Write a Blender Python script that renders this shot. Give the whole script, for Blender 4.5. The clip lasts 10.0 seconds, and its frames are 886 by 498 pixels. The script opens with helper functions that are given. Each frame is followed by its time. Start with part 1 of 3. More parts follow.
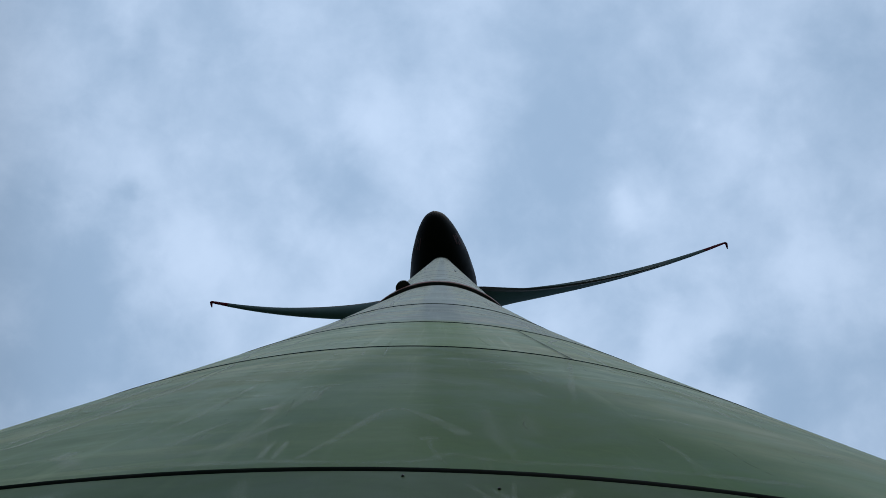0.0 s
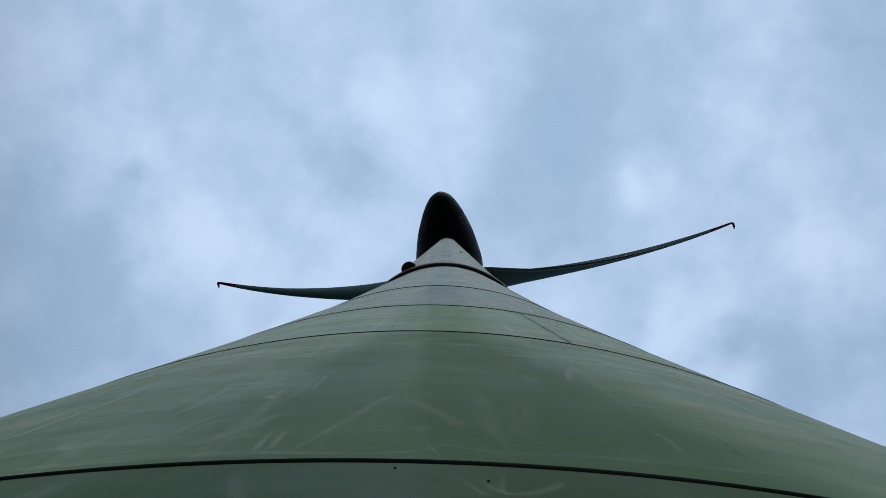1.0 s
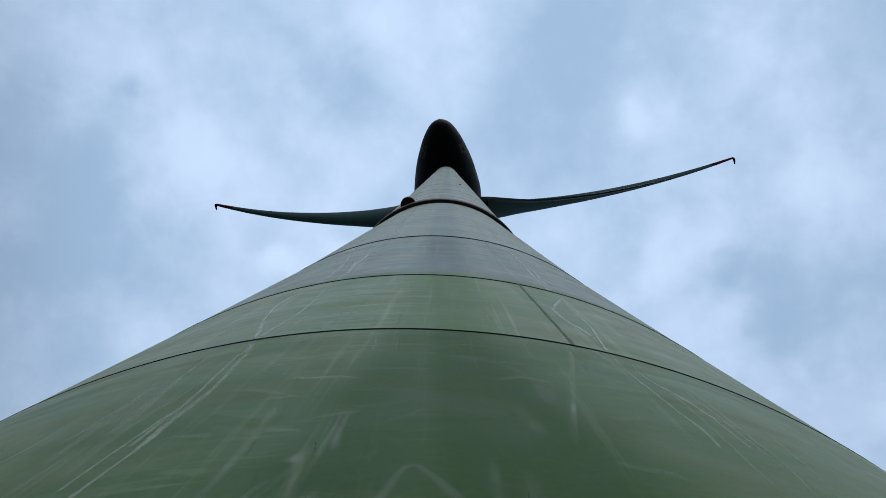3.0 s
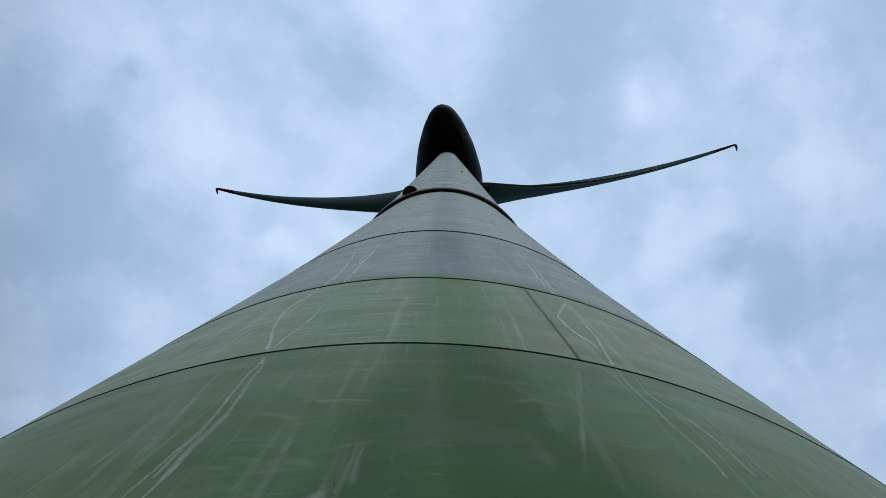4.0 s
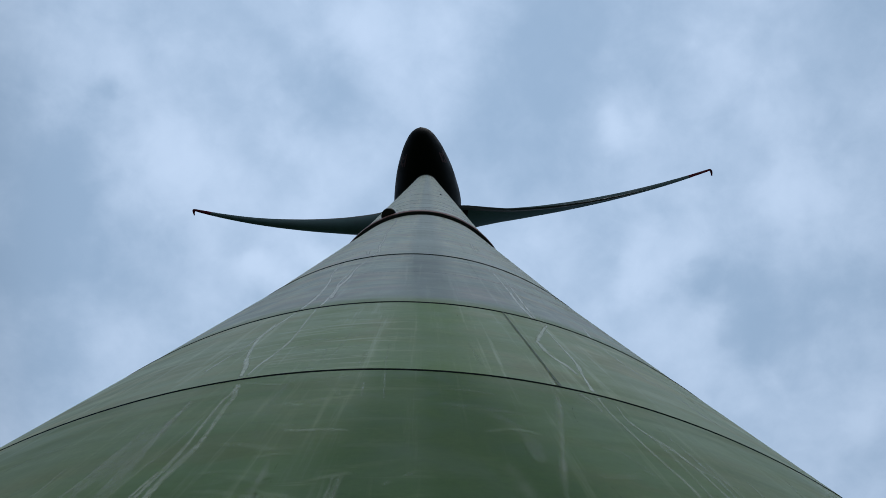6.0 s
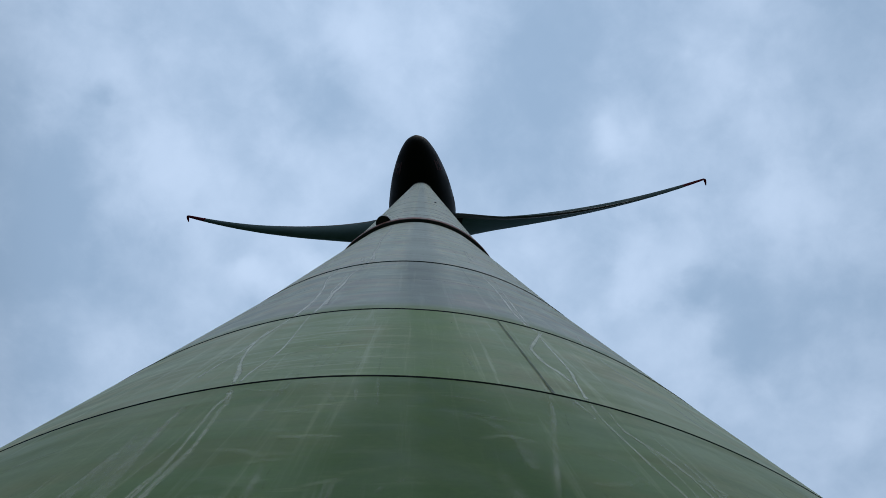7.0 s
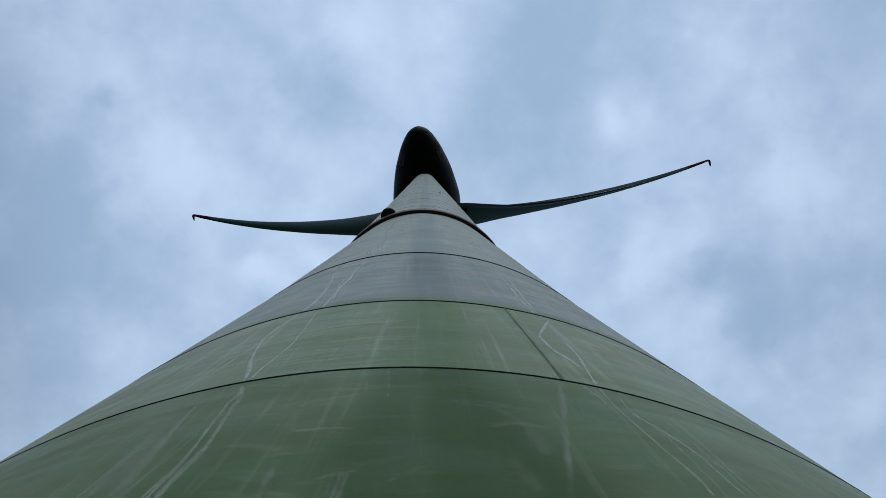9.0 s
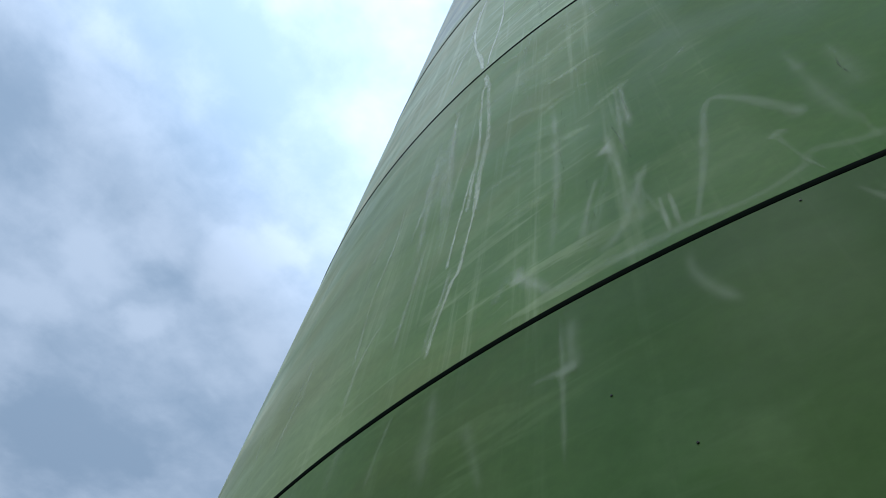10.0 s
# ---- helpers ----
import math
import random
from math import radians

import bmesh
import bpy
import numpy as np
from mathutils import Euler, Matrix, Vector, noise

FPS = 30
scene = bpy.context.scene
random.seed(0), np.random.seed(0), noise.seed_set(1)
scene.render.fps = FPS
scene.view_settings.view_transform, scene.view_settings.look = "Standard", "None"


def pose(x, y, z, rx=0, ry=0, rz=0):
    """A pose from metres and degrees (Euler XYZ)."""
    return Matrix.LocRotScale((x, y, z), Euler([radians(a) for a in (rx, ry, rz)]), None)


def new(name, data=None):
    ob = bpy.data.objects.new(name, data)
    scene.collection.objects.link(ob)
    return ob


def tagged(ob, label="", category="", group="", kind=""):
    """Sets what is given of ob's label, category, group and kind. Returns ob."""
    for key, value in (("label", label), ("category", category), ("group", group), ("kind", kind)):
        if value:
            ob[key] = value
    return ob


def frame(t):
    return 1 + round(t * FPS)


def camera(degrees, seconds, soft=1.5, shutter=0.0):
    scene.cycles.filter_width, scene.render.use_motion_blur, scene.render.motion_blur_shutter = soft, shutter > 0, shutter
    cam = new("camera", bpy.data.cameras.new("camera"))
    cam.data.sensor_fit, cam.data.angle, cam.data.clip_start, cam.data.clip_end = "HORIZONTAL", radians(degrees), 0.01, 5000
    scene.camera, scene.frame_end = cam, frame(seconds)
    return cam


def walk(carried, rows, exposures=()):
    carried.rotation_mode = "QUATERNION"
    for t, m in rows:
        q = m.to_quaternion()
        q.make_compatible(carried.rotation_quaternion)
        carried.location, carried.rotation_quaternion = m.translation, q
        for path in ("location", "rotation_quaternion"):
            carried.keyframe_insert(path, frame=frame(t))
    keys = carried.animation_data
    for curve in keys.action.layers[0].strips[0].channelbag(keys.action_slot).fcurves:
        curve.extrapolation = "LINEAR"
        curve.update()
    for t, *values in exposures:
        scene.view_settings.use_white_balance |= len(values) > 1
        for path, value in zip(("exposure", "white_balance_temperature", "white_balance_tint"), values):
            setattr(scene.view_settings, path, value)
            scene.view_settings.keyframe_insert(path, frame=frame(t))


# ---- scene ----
cam = camera(60.04, 10.0, 0.8)
PATH = [
    (0.0, pose(0.083, -4.054, 1.650, 178.19, 0.05, -0.48)),
    (0.5, pose(0.083, -4.056, 1.643, 177.61, -0.08, -0.45)),
    (1.0, pose(0.101, -4.074, 1.637, 176.73, -0.41, -0.38)),
    (1.5, pose(0.110, -4.126, 1.630, 175.55, -0.46, -0.79)),
    (2.0, pose(0.079, -4.199, 1.615, 174.10, -0.40, -1.00)),
    (2.5, pose(0.064, -4.287, 1.614, 172.49, -0.30, -1.49)),
    (4.0, pose(0.013, -4.506, 1.588, 169.99, -0.46, -2.18)),
    (4.5, pose(-0.001, -4.524, 1.598, 170.24, -0.35, -2.31)),
    (5.0, pose(0.002, -4.521, 1.613, 170.66, 0.17, -2.46)),
    (5.5, pose(0.009, -4.520, 1.618, 171.20, 0.68, -2.57)),
    (6.0, pose(0.010, -4.510, 1.620, 171.67, 1.10, -2.66)),
    (7.5, pose(0.011, -4.505, 1.618, 172.39, 1.48, -3.28)),
    (8.0, pose(0.008, -4.509, 1.613, 172.45, 1.44, -3.45)),
    (8.5, pose(0.015, -4.513, 1.605, 172.34, 1.32, -3.10)),
    (9.0, pose(0.013, -4.509, 1.606, 171.57, 1.29, -1.04)),
    (9.2, pose(0.012, -4.495, 1.634, 169.56, 1.01, 2.91)),
    (9.5, pose(0.002, -4.489, 1.579, 162.64, -0.86, 13.48)),
    (9.7, pose(0.009, -4.494, 1.560, 156.10, -2.33, 21.48)),
    (9.9, pose(-0.017, -4.492, 1.542, 149.28, -3.28, 29.40)),
    (10.0, pose(-0.036, -4.496, 1.530, 145.81, -3.60, 33.05)),
]
EXPOSURES = [(0.0, 0.15), (1.5, 0.22), (2.5, 0.28), (4.0, 0.24), (5.0, 0.14), (6.0, 0.1), (9.2, 0.12), (9.4, 0.2), (9.6, 0.4), (9.7, 0.55), (9.8, 0.72), (9.9, 0.95), (10.0, 1.12)]
walk(cam, PATH, EXPOSURES)

# ---- world and light ----
SUN_UP, SUN_TURN = 46, -192


class Nodes:
    """A short way to write node trees."""

    def __init__(self, tree):
        self.tree = tree
        tree.nodes.clear()

    def add(self, kind, ins=(), **props):
        n = self.tree.nodes.new(kind)
        for k, v in props.items():
            setattr(n, k, v)
        for k, v in dict(ins).items():
            if isinstance(v, bpy.types.NodeSocket):
                self.tree.links.new(v, n.inputs[k])
            else:
                n.inputs[k].default_value = v
        return n

    def math(self, op, a, b=0.0, c=0.0, clamp=False):
        return self.add("ShaderNodeMath", {0: a, 1: b, 2: c}, operation=op, use_clamp=clamp).outputs[0]

    def noise(self, vec, scale, detail=4.0, rough=0.55, distort=0.0):
        return self.add("ShaderNodeTexNoise", {"Vector": vec, "Scale": scale, "Detail": detail, "Roughness": rough, "Distortion": distort}).outputs["Fac"]

    def ramp(self, x, lo, hi, a=0.0, b=1.0, smooth=True):
        return self.add("ShaderNodeMapRange", {"Value": x, "From Min": lo, "From Max": hi, "To Min": a, "To Max": b},
                        interpolation_type="SMOOTHSTEP" if smooth else "LINEAR").outputs[0]

    def mix(self, f, a, b):
        n = self.add("ShaderNodeMix", {"Factor": f}, data_type="RGBA")
        for k, v in ((6, a), (7, b)):
            if isinstance(v, bpy.types.NodeSocket):
                self.tree.links.new(v, n.inputs[k])
            else:
                n.inputs[k].default_value = (*v, 1)
        return n.outputs[2]

    def combine(self, x, y, z=0.0):
        return self.add("ShaderNodeCombineXYZ", {0: x, 1: y, 2: z}).outputs[0]


world = bpy.data.worlds.new("overcast_sky")
scene.world = world
world.use_nodes = True
W = Nodes(world.node_tree)
way = W.add("ShaderNodeSeparateXYZ", {0: W.add("ShaderNodeTexCoord").outputs["Generated"]}).outputs
flat = W.math("MAXIMUM", way[2], 0.06)
layer = W.combine(W.math("DIVIDE", way[0], flat), W.math("DIVIDE", way[1], flat))  # the cloud deck, seen at a height of one
clear = W.add("ShaderNodeTexSky", sky_type="NISHITA", sun_disc=False, sun_elevation=radians(SUN_UP), sun_rotation=radians(SUN_TURN)).outputs[0]
clear = W.add("ShaderNodeVectorMath", {0: clear, "Scale": 0.10}, operation="SCALE").outputs[0]
broad = W.noise(layer, 3.4, 4.0, 0.45, 0.2)
puffs = W.noise(layer, 6.0, 8.0, 0.54, 0.1)
wisps = W.noise(layer, 15.0, 8.0, 0.62, 0.3)
cover = W.math("ADD", W.math("MULTIPLY_ADD", broad, 0.26, W.math("MULTIPLY_ADD", puffs, 0.42, W.math("MULTIPLY", wisps, 0.20))), 0.06)
drift = W.add("ShaderNodeTexNoise", {"Vector": layer, "Scale": 11.0, "Detail": 5.0, "Roughness": 0.5}).outputs["Color"]
bent = W.add("ShaderNodeVectorMath", {0: drift, 1: (0.13, 0.13, 0.0), 2: layer}, operation="MULTIPLY_ADD").outputs[0]
bent = W.add("ShaderNodeVectorMath", {0: bent, 1: (-0.065, -0.065, 0.0)}).outputs[0]
BANKS = (  # lighter and darker banks in the cloud deck: place, reach, amount
    ((0.49, 0.05, 0.08, 0.9), (0.30, 0.13, 0.08, 0.9), (0.27, 0.16, 0.05, 0.6), (0.24, -0.01, 0.05, 0.7), (0.36, 0.09, 0.07, 0.5), (-0.35, 0.01, 0.12, 0.5), (-0.51, -0.01, 0.09, 0.4), (-0.45, -0.06, 0.11, 0.3), (-0.14, 0.17, 0.05, 1.0), (-0.22, 0.18, 0.07, 0.4), (-0.10, -0.12, 0.09, 0.3), (-0.31, 0.06, 0.10, 0.4), (0.11, 0.15, 0.11, 0.3), (0.19, 0.24, 0.10, 0.5), (0.62, 0.35, 0.07, 0.5), (0.45, 0.32, 0.07, 0.4), (0.39, 0.27, 0.10, 0.3), (-0.39, 0.19, 0.06, 0.3), (-0.25, -0.12, 0.09, 0.2)),  # clouds overhead
    ((0.44, 0.20, 0.11, -1.0), (0.57, 0.20, 0.11, -0.8), (0.38, 0.19, 0.06, -0.6), (-0.14, -0.05, 0.09, -0.7), (-0.41, -0.03, 0.04, -0.8), (-0.48, 0.13, 0.09, -0.6), (-0.52, 0.20, 0.08, -0.6), (-0.51, 0.33, 0.12, -0.6), (-0.23, 0.14, 0.06, -0.5), (-0.36, 0.25, 0.11, -0.4), (0.17, -0.10, 0.20, -0.4), (0.09, -0.03, 0.11, -0.4), (0.50, -0.09, 0.14, -0.6), (0.41, -0.14, 0.11, -0.3), (0.56, -0.04, 0.09, -0.4), (0.22, 0.05, 0.08, -0.3), (-0.19, 0.05, 0.09, -0.2)),  # darker patches overhead
    ((-0.41, -0.24, 0.05, 0.5), (-0.06, -0.13, 0.10, 0.5), (-0.41, -0.15, 0.06, 0.4), (-0.49, -0.19, 0.07, 0.3), (-0.21, -0.06, 0.07, 0.3), (0.37, -0.11, 0.07, 0.5), (0.19, -0.18, 0.20, -0.9), (0.12, -0.07, 0.15, -0.6), (-0.25, -0.16, 0.09, -0.3), (0.52, -0.26, 0.16, -0.7), (-0.32, -0.26, 0.09, -0.3)),  # south
    ((-0.72, 0.37, 0.08, 0.7), (-0.66, 0.42, 0.06, 0.6), (-0.20, 0.19, 0.05, 0.8), (-0.39, 0.11, 0.08, 0.4), (-0.54, 0.12, 0.10, 0.3), (-0.22, -0.03, 0.10, 0.2), (-0.44, -0.08, 0.09, 0.3), (-0.64, 0.26, 0.08, 0.4), (-0.43, 0.05, 0.12, -0.4), (-0.37, 0.20, 0.11, -0.4), (-0.49, 0.21, 0.11, -0.5), (-0.46, 0.31, 0.09, -0.5), (-0.56, -0.02, 0.07, -0.3)),  # west
    ((-0.95, 0.26, 0.10, 1.0), (-1.09, 0.26, 0.09, 0.9), (-0.96, 0.41, 0.07, 1.0), (-0.75, 0.41, 0.10, 0.9), (-0.64, 0.40, 0.06, 0.8), (-0.91, 0.20, 0.11, 0.6), (-0.79, 0.29, 0.11, 0.5), (-0.66, 0.00, 0.08, 0.3), (-0.52, 0.10, 0.22, -0.8), (-0.81, 0.56, 0.09, 0.6), (-0.93, 0.55, 0.10, 0.4), (-1.26, 0.35, 0.10, 0.4), (-1.33, 0.52, 0.25, -1.2), (-1.22, 0.62, 0.12, -0.8), (-0.80, -0.01, 0.11, -0.9), (-0.89, 0.05, 0.09, -0.6), (-0.61, 0.23, 0.13, -0.4), (-0.86, 0.35, 0.05, -0.5), (-1.06, 0.69, 0.17, -0.5)),  # far west
)
for group, gain in zip(BANKS, (0.155, 0.155, 0.155, 0.155, 0.23)):
    for x, y, r, amount in group:
        d = W.add("ShaderNodeVectorMath", {0: bent, 1: (x, y, 0)}, operation="DISTANCE").outputs["Value"]
        cover = W.math("ADD", cover, W.ramp(d, 0.0, r, amount * gain, 0.0))
grey = W.mix(W.ramp(cover, 0.28, 0.73), (0.316, 0.453, 0.642), (0.562, 0.708, 0.925))
fall = W.ramp(way[2], 0.0, 1.0, 0.34, 1.0, False)  # an overcast sky is dimmer towards the horizon
fall = W.math("MULTIPLY", fall, W.ramp(W.math("DIVIDE", way[0], flat), -0.82, -0.43, 0.52, 1.0))  # heavier cloud in the west
grey = W.add("ShaderNodeVectorMath", {0: grey, "Scale": fall}, operation="SCALE").outputs[0]
sky = W.mix(0.92, clear, grey)
W.add("ShaderNodeOutputWorld", {0: W.add("ShaderNodeBackground", {0: sky, 1: 1.0}).outputs[0]})

sun = new("sun", bpy.data.lights.new("sun", "SUN"))
sun.data.energy, sun.data.angle, sun.data.color = 0.55, radians(40), (1.0, 0.96, 0.9)
sun.matrix_world = Matrix.Rotation(radians(-SUN_TURN), 4, "Z") @ Matrix.Rotation(radians(SUN_UP - 90), 4, "X")


# ---- materials ----
def material(name, rough=0.5, metal=0.0, shine=0.3, dust=0.0):
    m = bpy.data.materials.new(name)
    m.use_nodes = True
    n = Nodes(m.node_tree)
    s = n.add("ShaderNodeBsdfPrincipled", {"Roughness": rough, "Metallic": metal, "Specular IOR Level": shine, "Sheen Weight": dust, "Sheen Roughness": 0.17, "Sheen Tint": (1.0, 0.94, 0.80, 1)})
    n.add("ShaderNodeOutputMaterial", {0: s.outputs[0]})
    return m, n, s.inputs


def plain(name, colour, rough=0.5, metal=0.0, scale=3.0, vary=0.25, bump=0.1, shine=0.3):
    m, n, s = material(name, rough, metal, shine)
    at = n.add("ShaderNodeTexCoord").outputs["Object"]
    a, b = n.noise(at, scale, 5), n.noise(at, scale * 14, 3)
    f = n.math("ADD", n.math("MULTIPLY", a, 0.7), n.math("MULTIPLY", b, 0.3))
    dark = tuple(c * (1 - vary) for c in colour)
    light = tuple(min(1, c * (1 + vary)) for c in colour)
    n.tree.links.new(n.mix(n.ramp(f, 0.3, 0.7), dark, light), s["Base Color"])
    n.tree.links.new(n.ramp(a, 0.3, 0.7, rough * 0.8, min(1, rough * 1.2)), s["Roughness"])
    n.tree.links.new(n.add("ShaderNodeBump", {"Strength": bump, "Distance": 0.002, "Height": b}).outputs[0], s["Normal"])
    return m


def tower_paint(name, colour, dusty, earth, wiped, rough, edge=None, shine=0.12, dirt=1.0, bands=0.0):
    """Weathered coating on the round wall: wiping marks run level, rain runs run down. edge: a tint that fades out from the height given."""
    m, n, s = material(name, rough, 0.0, shine, 0.45)
    at = n.add("ShaderNodeSeparateXYZ", {0: n.add("ShaderNodeTexCoord").outputs["Object"]}).outputs
    turn = n.math("MULTIPLY", n.math("ARCTAN2", at[1], at[0]), 3.5)
    up = at[2]
    big = n.noise(n.combine(n.math("MULTIPLY", turn, 0.7), n.math("MULTIPLY", up, 0.5)), 1.0, 4)
    mottle = n.noise(n.combine(turn, up), 5.0, 6, 0.6, 0.5)
    fine = n.noise(n.combine(turn, up), 160.0, 3)
    level = n.noise(n.combine(n.math("MULTIPLY", turn, 2.6), n.math("MULTIPLY_ADD", turn, -1.2, n.math("MULTIPLY", up, 13.0)), 3.0), 1.0, 4, 0.6, 0.8)
    runs = n.noise(n.combine(n.math("MULTIPLY", turn, 15.0), n.math("MULTIPLY", up, 0.45), 7.0), 1.0, 5, 0.65, 0.3)
    where = n.ramp(n.noise(n.combine(turn, n.math("MULTIPLY", up, 0.8), 11.0), 0.8, 2), 0.36, 0.60)
    side = n.math("ADD", turn, n.math("MULTIPLY", n.math("SUBTRACT", mottle, 0.5), 0.12))
    low = n.math("MINIMUM", n.math("SUBTRACT", up, 4.4), 0.0)  # the darker stripe widens towards the ground
    wander = n.math("MULTIPLY_ADD", n.math("SUBTRACT", mottle, 0.5), 0.06, at[0])
    rim = n.ramp(n.math("MULTIPLY_ADD", n.math("SUBTRACT", up, 4.3), 0.024, wander), -0.01, 0.06, 1.0, 0.0)  # a darker middle stripe, with one sharp side
    left = n.math("ADD", n.math("MULTIPLY", n.ramp(n.math("MULTIPLY_ADD", low, -0.07, side), -5.80, -5.56, 1.0, 0.0), n.ramp(up, 3.6, 5.0, 1.1, 0.7)), n.math("MULTIPLY", rim, n.ramp(up, 3.6, 5.0, 0.36, 0.44)), 0.0, True)
    right = n.math("MULTIPLY", n.ramp(n.math("MULTIPLY_ADD", low, 0.20, wander), 0.12, 0.42), n.ramp(at[1], 0.0, 0.5, 1.0, 0.0))
    film = n.math("MULTIPLY", n.math("ADD", left, right, 0.0, True), dirt)
    grime = n.math("MULTIPLY_ADD", n.ramp(n.math("MULTIPLY_ADD", low, -0.07, side), -5.80, -5.56, 1.0, 0.0), 0.5, n.math("MULTIPLY_ADD", left, 0.5, right), True)
    ring = n.math("MULTIPLY_ADD", n.add("ShaderNodeObjectInfo").outputs["Random"], bands, -0.5 * bands)  # no two rings have quite the same tone
    tone = n.mix(n.math("ADD", n.ramp(big, 0.3, 0.7), ring), tuple(c * 0.86 for c in colour), tuple(c * 1.14 for c in colour))
    tone = n.mix(n.math("MULTIPLY", grime, n.ramp(big, 0.25, 0.75, 0.40, 0.80)), tone, earth)
    flank = n.math("MAXIMUM", n.ramp(side, -6.55, -5.95, 1.0, 0.0), n.math("MULTIPLY", n.ramp(side, -4.95, -4.40), n.ramp(at[0], 0.0, 0.3)))
    chalk = tuple(0.5 * e + 0.5 * d for e, d in zip(earth, dusty))
    tone = n.mix(n.math("MULTIPLY", flank, n.ramp(big, 0.25, 0.75, 0.35 * dirt, 0.75 * dirt)), tone, (chalk[0] * 1.06, chalk[1] * 0.97, chalk[2] * 1.02))
    cloudy = n.noise(n.combine(n.math("MULTIPLY", turn, 1.3), n.math("MULTIPLY", up, 1.7), 41.0), 1.0, 5, 0.55, 0.4)
    tone = n.mix(n.ramp(cloudy, 0.47, 0.68, 0.0, 0.14), tone, (dusty[0] * 0.62, dusty[1] * 0.68, dusty[2] * 0.78))  # a bluish bloom in patches
    tone = n.mix(n.ramp(mottle, 0.35, 0.75, 0.0, 0.14), tone, dusty)
    brushed = n.noise(n.combine(n.math("MULTIPLY", turn, 1.7), n.math("MULTIPLY", up, 4.5), 5.0), 1.0, 6, 0.58, 0.9)
    patchy = n.noise(n.combine(n.math("MULTIPLY", turn, 2.2), n.math("MULTIPLY", up, 1.6), 2.0), 1.0, 5, 0.6, 0.6)
    film = n.math("MULTIPLY", n.math("MULTIPLY_ADD", film, 0.76, 0.085), n.math("MULTIPLY", n.ramp(patchy, 0.3, 0.7, 0.6, 1.4), n.ramp(mottle, 0.3, 0.7, 0.78, 1.25)))
    soil = n.noise(n.combine(n.math("MULTIPLY", turn, 1.1), n.math("MULTIPLY", up, 2.4), 21.0), 1.0, 5, 0.6, 0.5)
    tone = n.mix(n.math("MULTIPLY", grime, n.ramp(soil, 0.46, 0.66, 0.0, 0.34)), tone, (earth[0] * 1.3, earth[1] * 0.80, earth[2] * 1.05))
    n.tree.links.new(n.math("MULTIPLY", film, n.ramp(brushed, 0.32, 0.68, 0.08, 0.16, False)), s["Coat Weight"])
    s["Coat Roughness"].default_value = 0.2
    film = n.math("MULTIPLY", film, n.ramp(brushed, 0.32, 0.68, 0.62, 1.38, False))
    n.tree.links.new(film, s["Sheen Weight"])  # dust shows most at a glancing view
    n.tree.links.new(n.mix(n.ramp(soil, 0.40, 0.62), (0.97, 0.98, 0.78), (1.0, 0.93, 0.66)), s["Sheen Tint"])
    wipe = n.math("MULTIPLY", n.math("MULTIPLY", n.ramp(level, 0.53, 0.66, 0.0, 0.7), where), n.math("MULTIPLY_ADD", n.math("MULTIPLY", left, n.ramp(side, -7.2, -6.7)), 0.9, 0.1))
    tone = n.mix(n.math("MULTIPLY", wipe, wiped), tone, dusty)
    run = n.math("MULTIPLY", n.ramp(runs, 0.53, 0.72, 0.0, wiped * 0.75), n.math("MULTIPLY_ADD", grime, 0.75, 0.25, True))
    tone = n.mix(run, tone, dusty)
    specks = n.noise(n.combine(turn, up), 42.0, 4, 0.65)
    shade = n.math("MULTIPLY_ADD", n.ramp(brushed, 0.3, 0.7, -0.09, 0.09, False), n.math("MULTIPLY_ADD", grime, 0.75, 0.25), n.ramp(specks, 0.3, 0.7, 0.92, 1.08, False))
    tone = n.add("ShaderNodeVectorMath", {0: tone, "Scale": shade}, operation="SCALE").outputs[0]
    if bands:  # level courses a little lighter or darker than their neighbours
        course = n.noise(n.combine(n.math("MULTIPLY", turn, 0.05), n.math("MULTIPLY", up, 1.9), 31.0), 1.0, 4, 0.6)
        tone = n.add("ShaderNodeVectorMath", {0: tone, "Scale": n.ramp(course, 0.3, 0.7, 0.86, 1.14, False)}, operation="SCALE").outputs[0]
    if edge:
        tint, low, high = edge
        wob = n.math("ADD", up, n.math("MULTIPLY", n.math("SUBTRACT", mottle, 0.5), 0.25))
        tone = n.mix(n.ramp(wob, low, high, 0.85, 0.0), tone, tint)
    n.tree.links.new(tone, s["Base Color"])
    r = n.math("ADD", n.ramp(mottle, 0.3, 0.7, rough * 0.85, rough * 1.15), n.math("MULTIPLY", wipe, 0.15))
    n.tree.links.new(r, s["Roughness"])
    h = n.math("ADD", n.math("MULTIPLY", fine, 0.3), n.math("MULTIPLY", mottle, 1.0))
    n.tree.links.new(n.add("ShaderNodeBump", {"Strength": 0.05, "Distance": 0.002, "Height": h}).outputs[0], s["Normal"])
    return m


GREEN_BASE = tower_paint("green_paint_base", (0.021, 0.067, 0.005), (0.18, 0.26, 0.13), (0.060, 0.126, 0.026), 0.25, 0.55, None, 0.07, 0.75)
GREEN_MID = tower_paint("green_paint_middle", (0.029, 0.103, 0.0065), (0.31, 0.38, 0.22), (0.132, 0.222, 0.066), 0.62, 0.55, None, 0.07)
GREEN_TOP = tower_paint("green_paint_upper", (0.098, 0.205, 0.048), (0.42, 0.49, 0.33), (0.20, 0.275, 0.115), 0.9, 0.55)
GREY_LOW = tower_paint("grey_paint_stained", (0.192, 0.250, 0.250), (0.49, 0.54, 0.51), (0.315, 0.372, 0.345), 0.9, 0.55, ((0.13, 0.21, 0.05), 6.62, 7.0), bands=0.5)
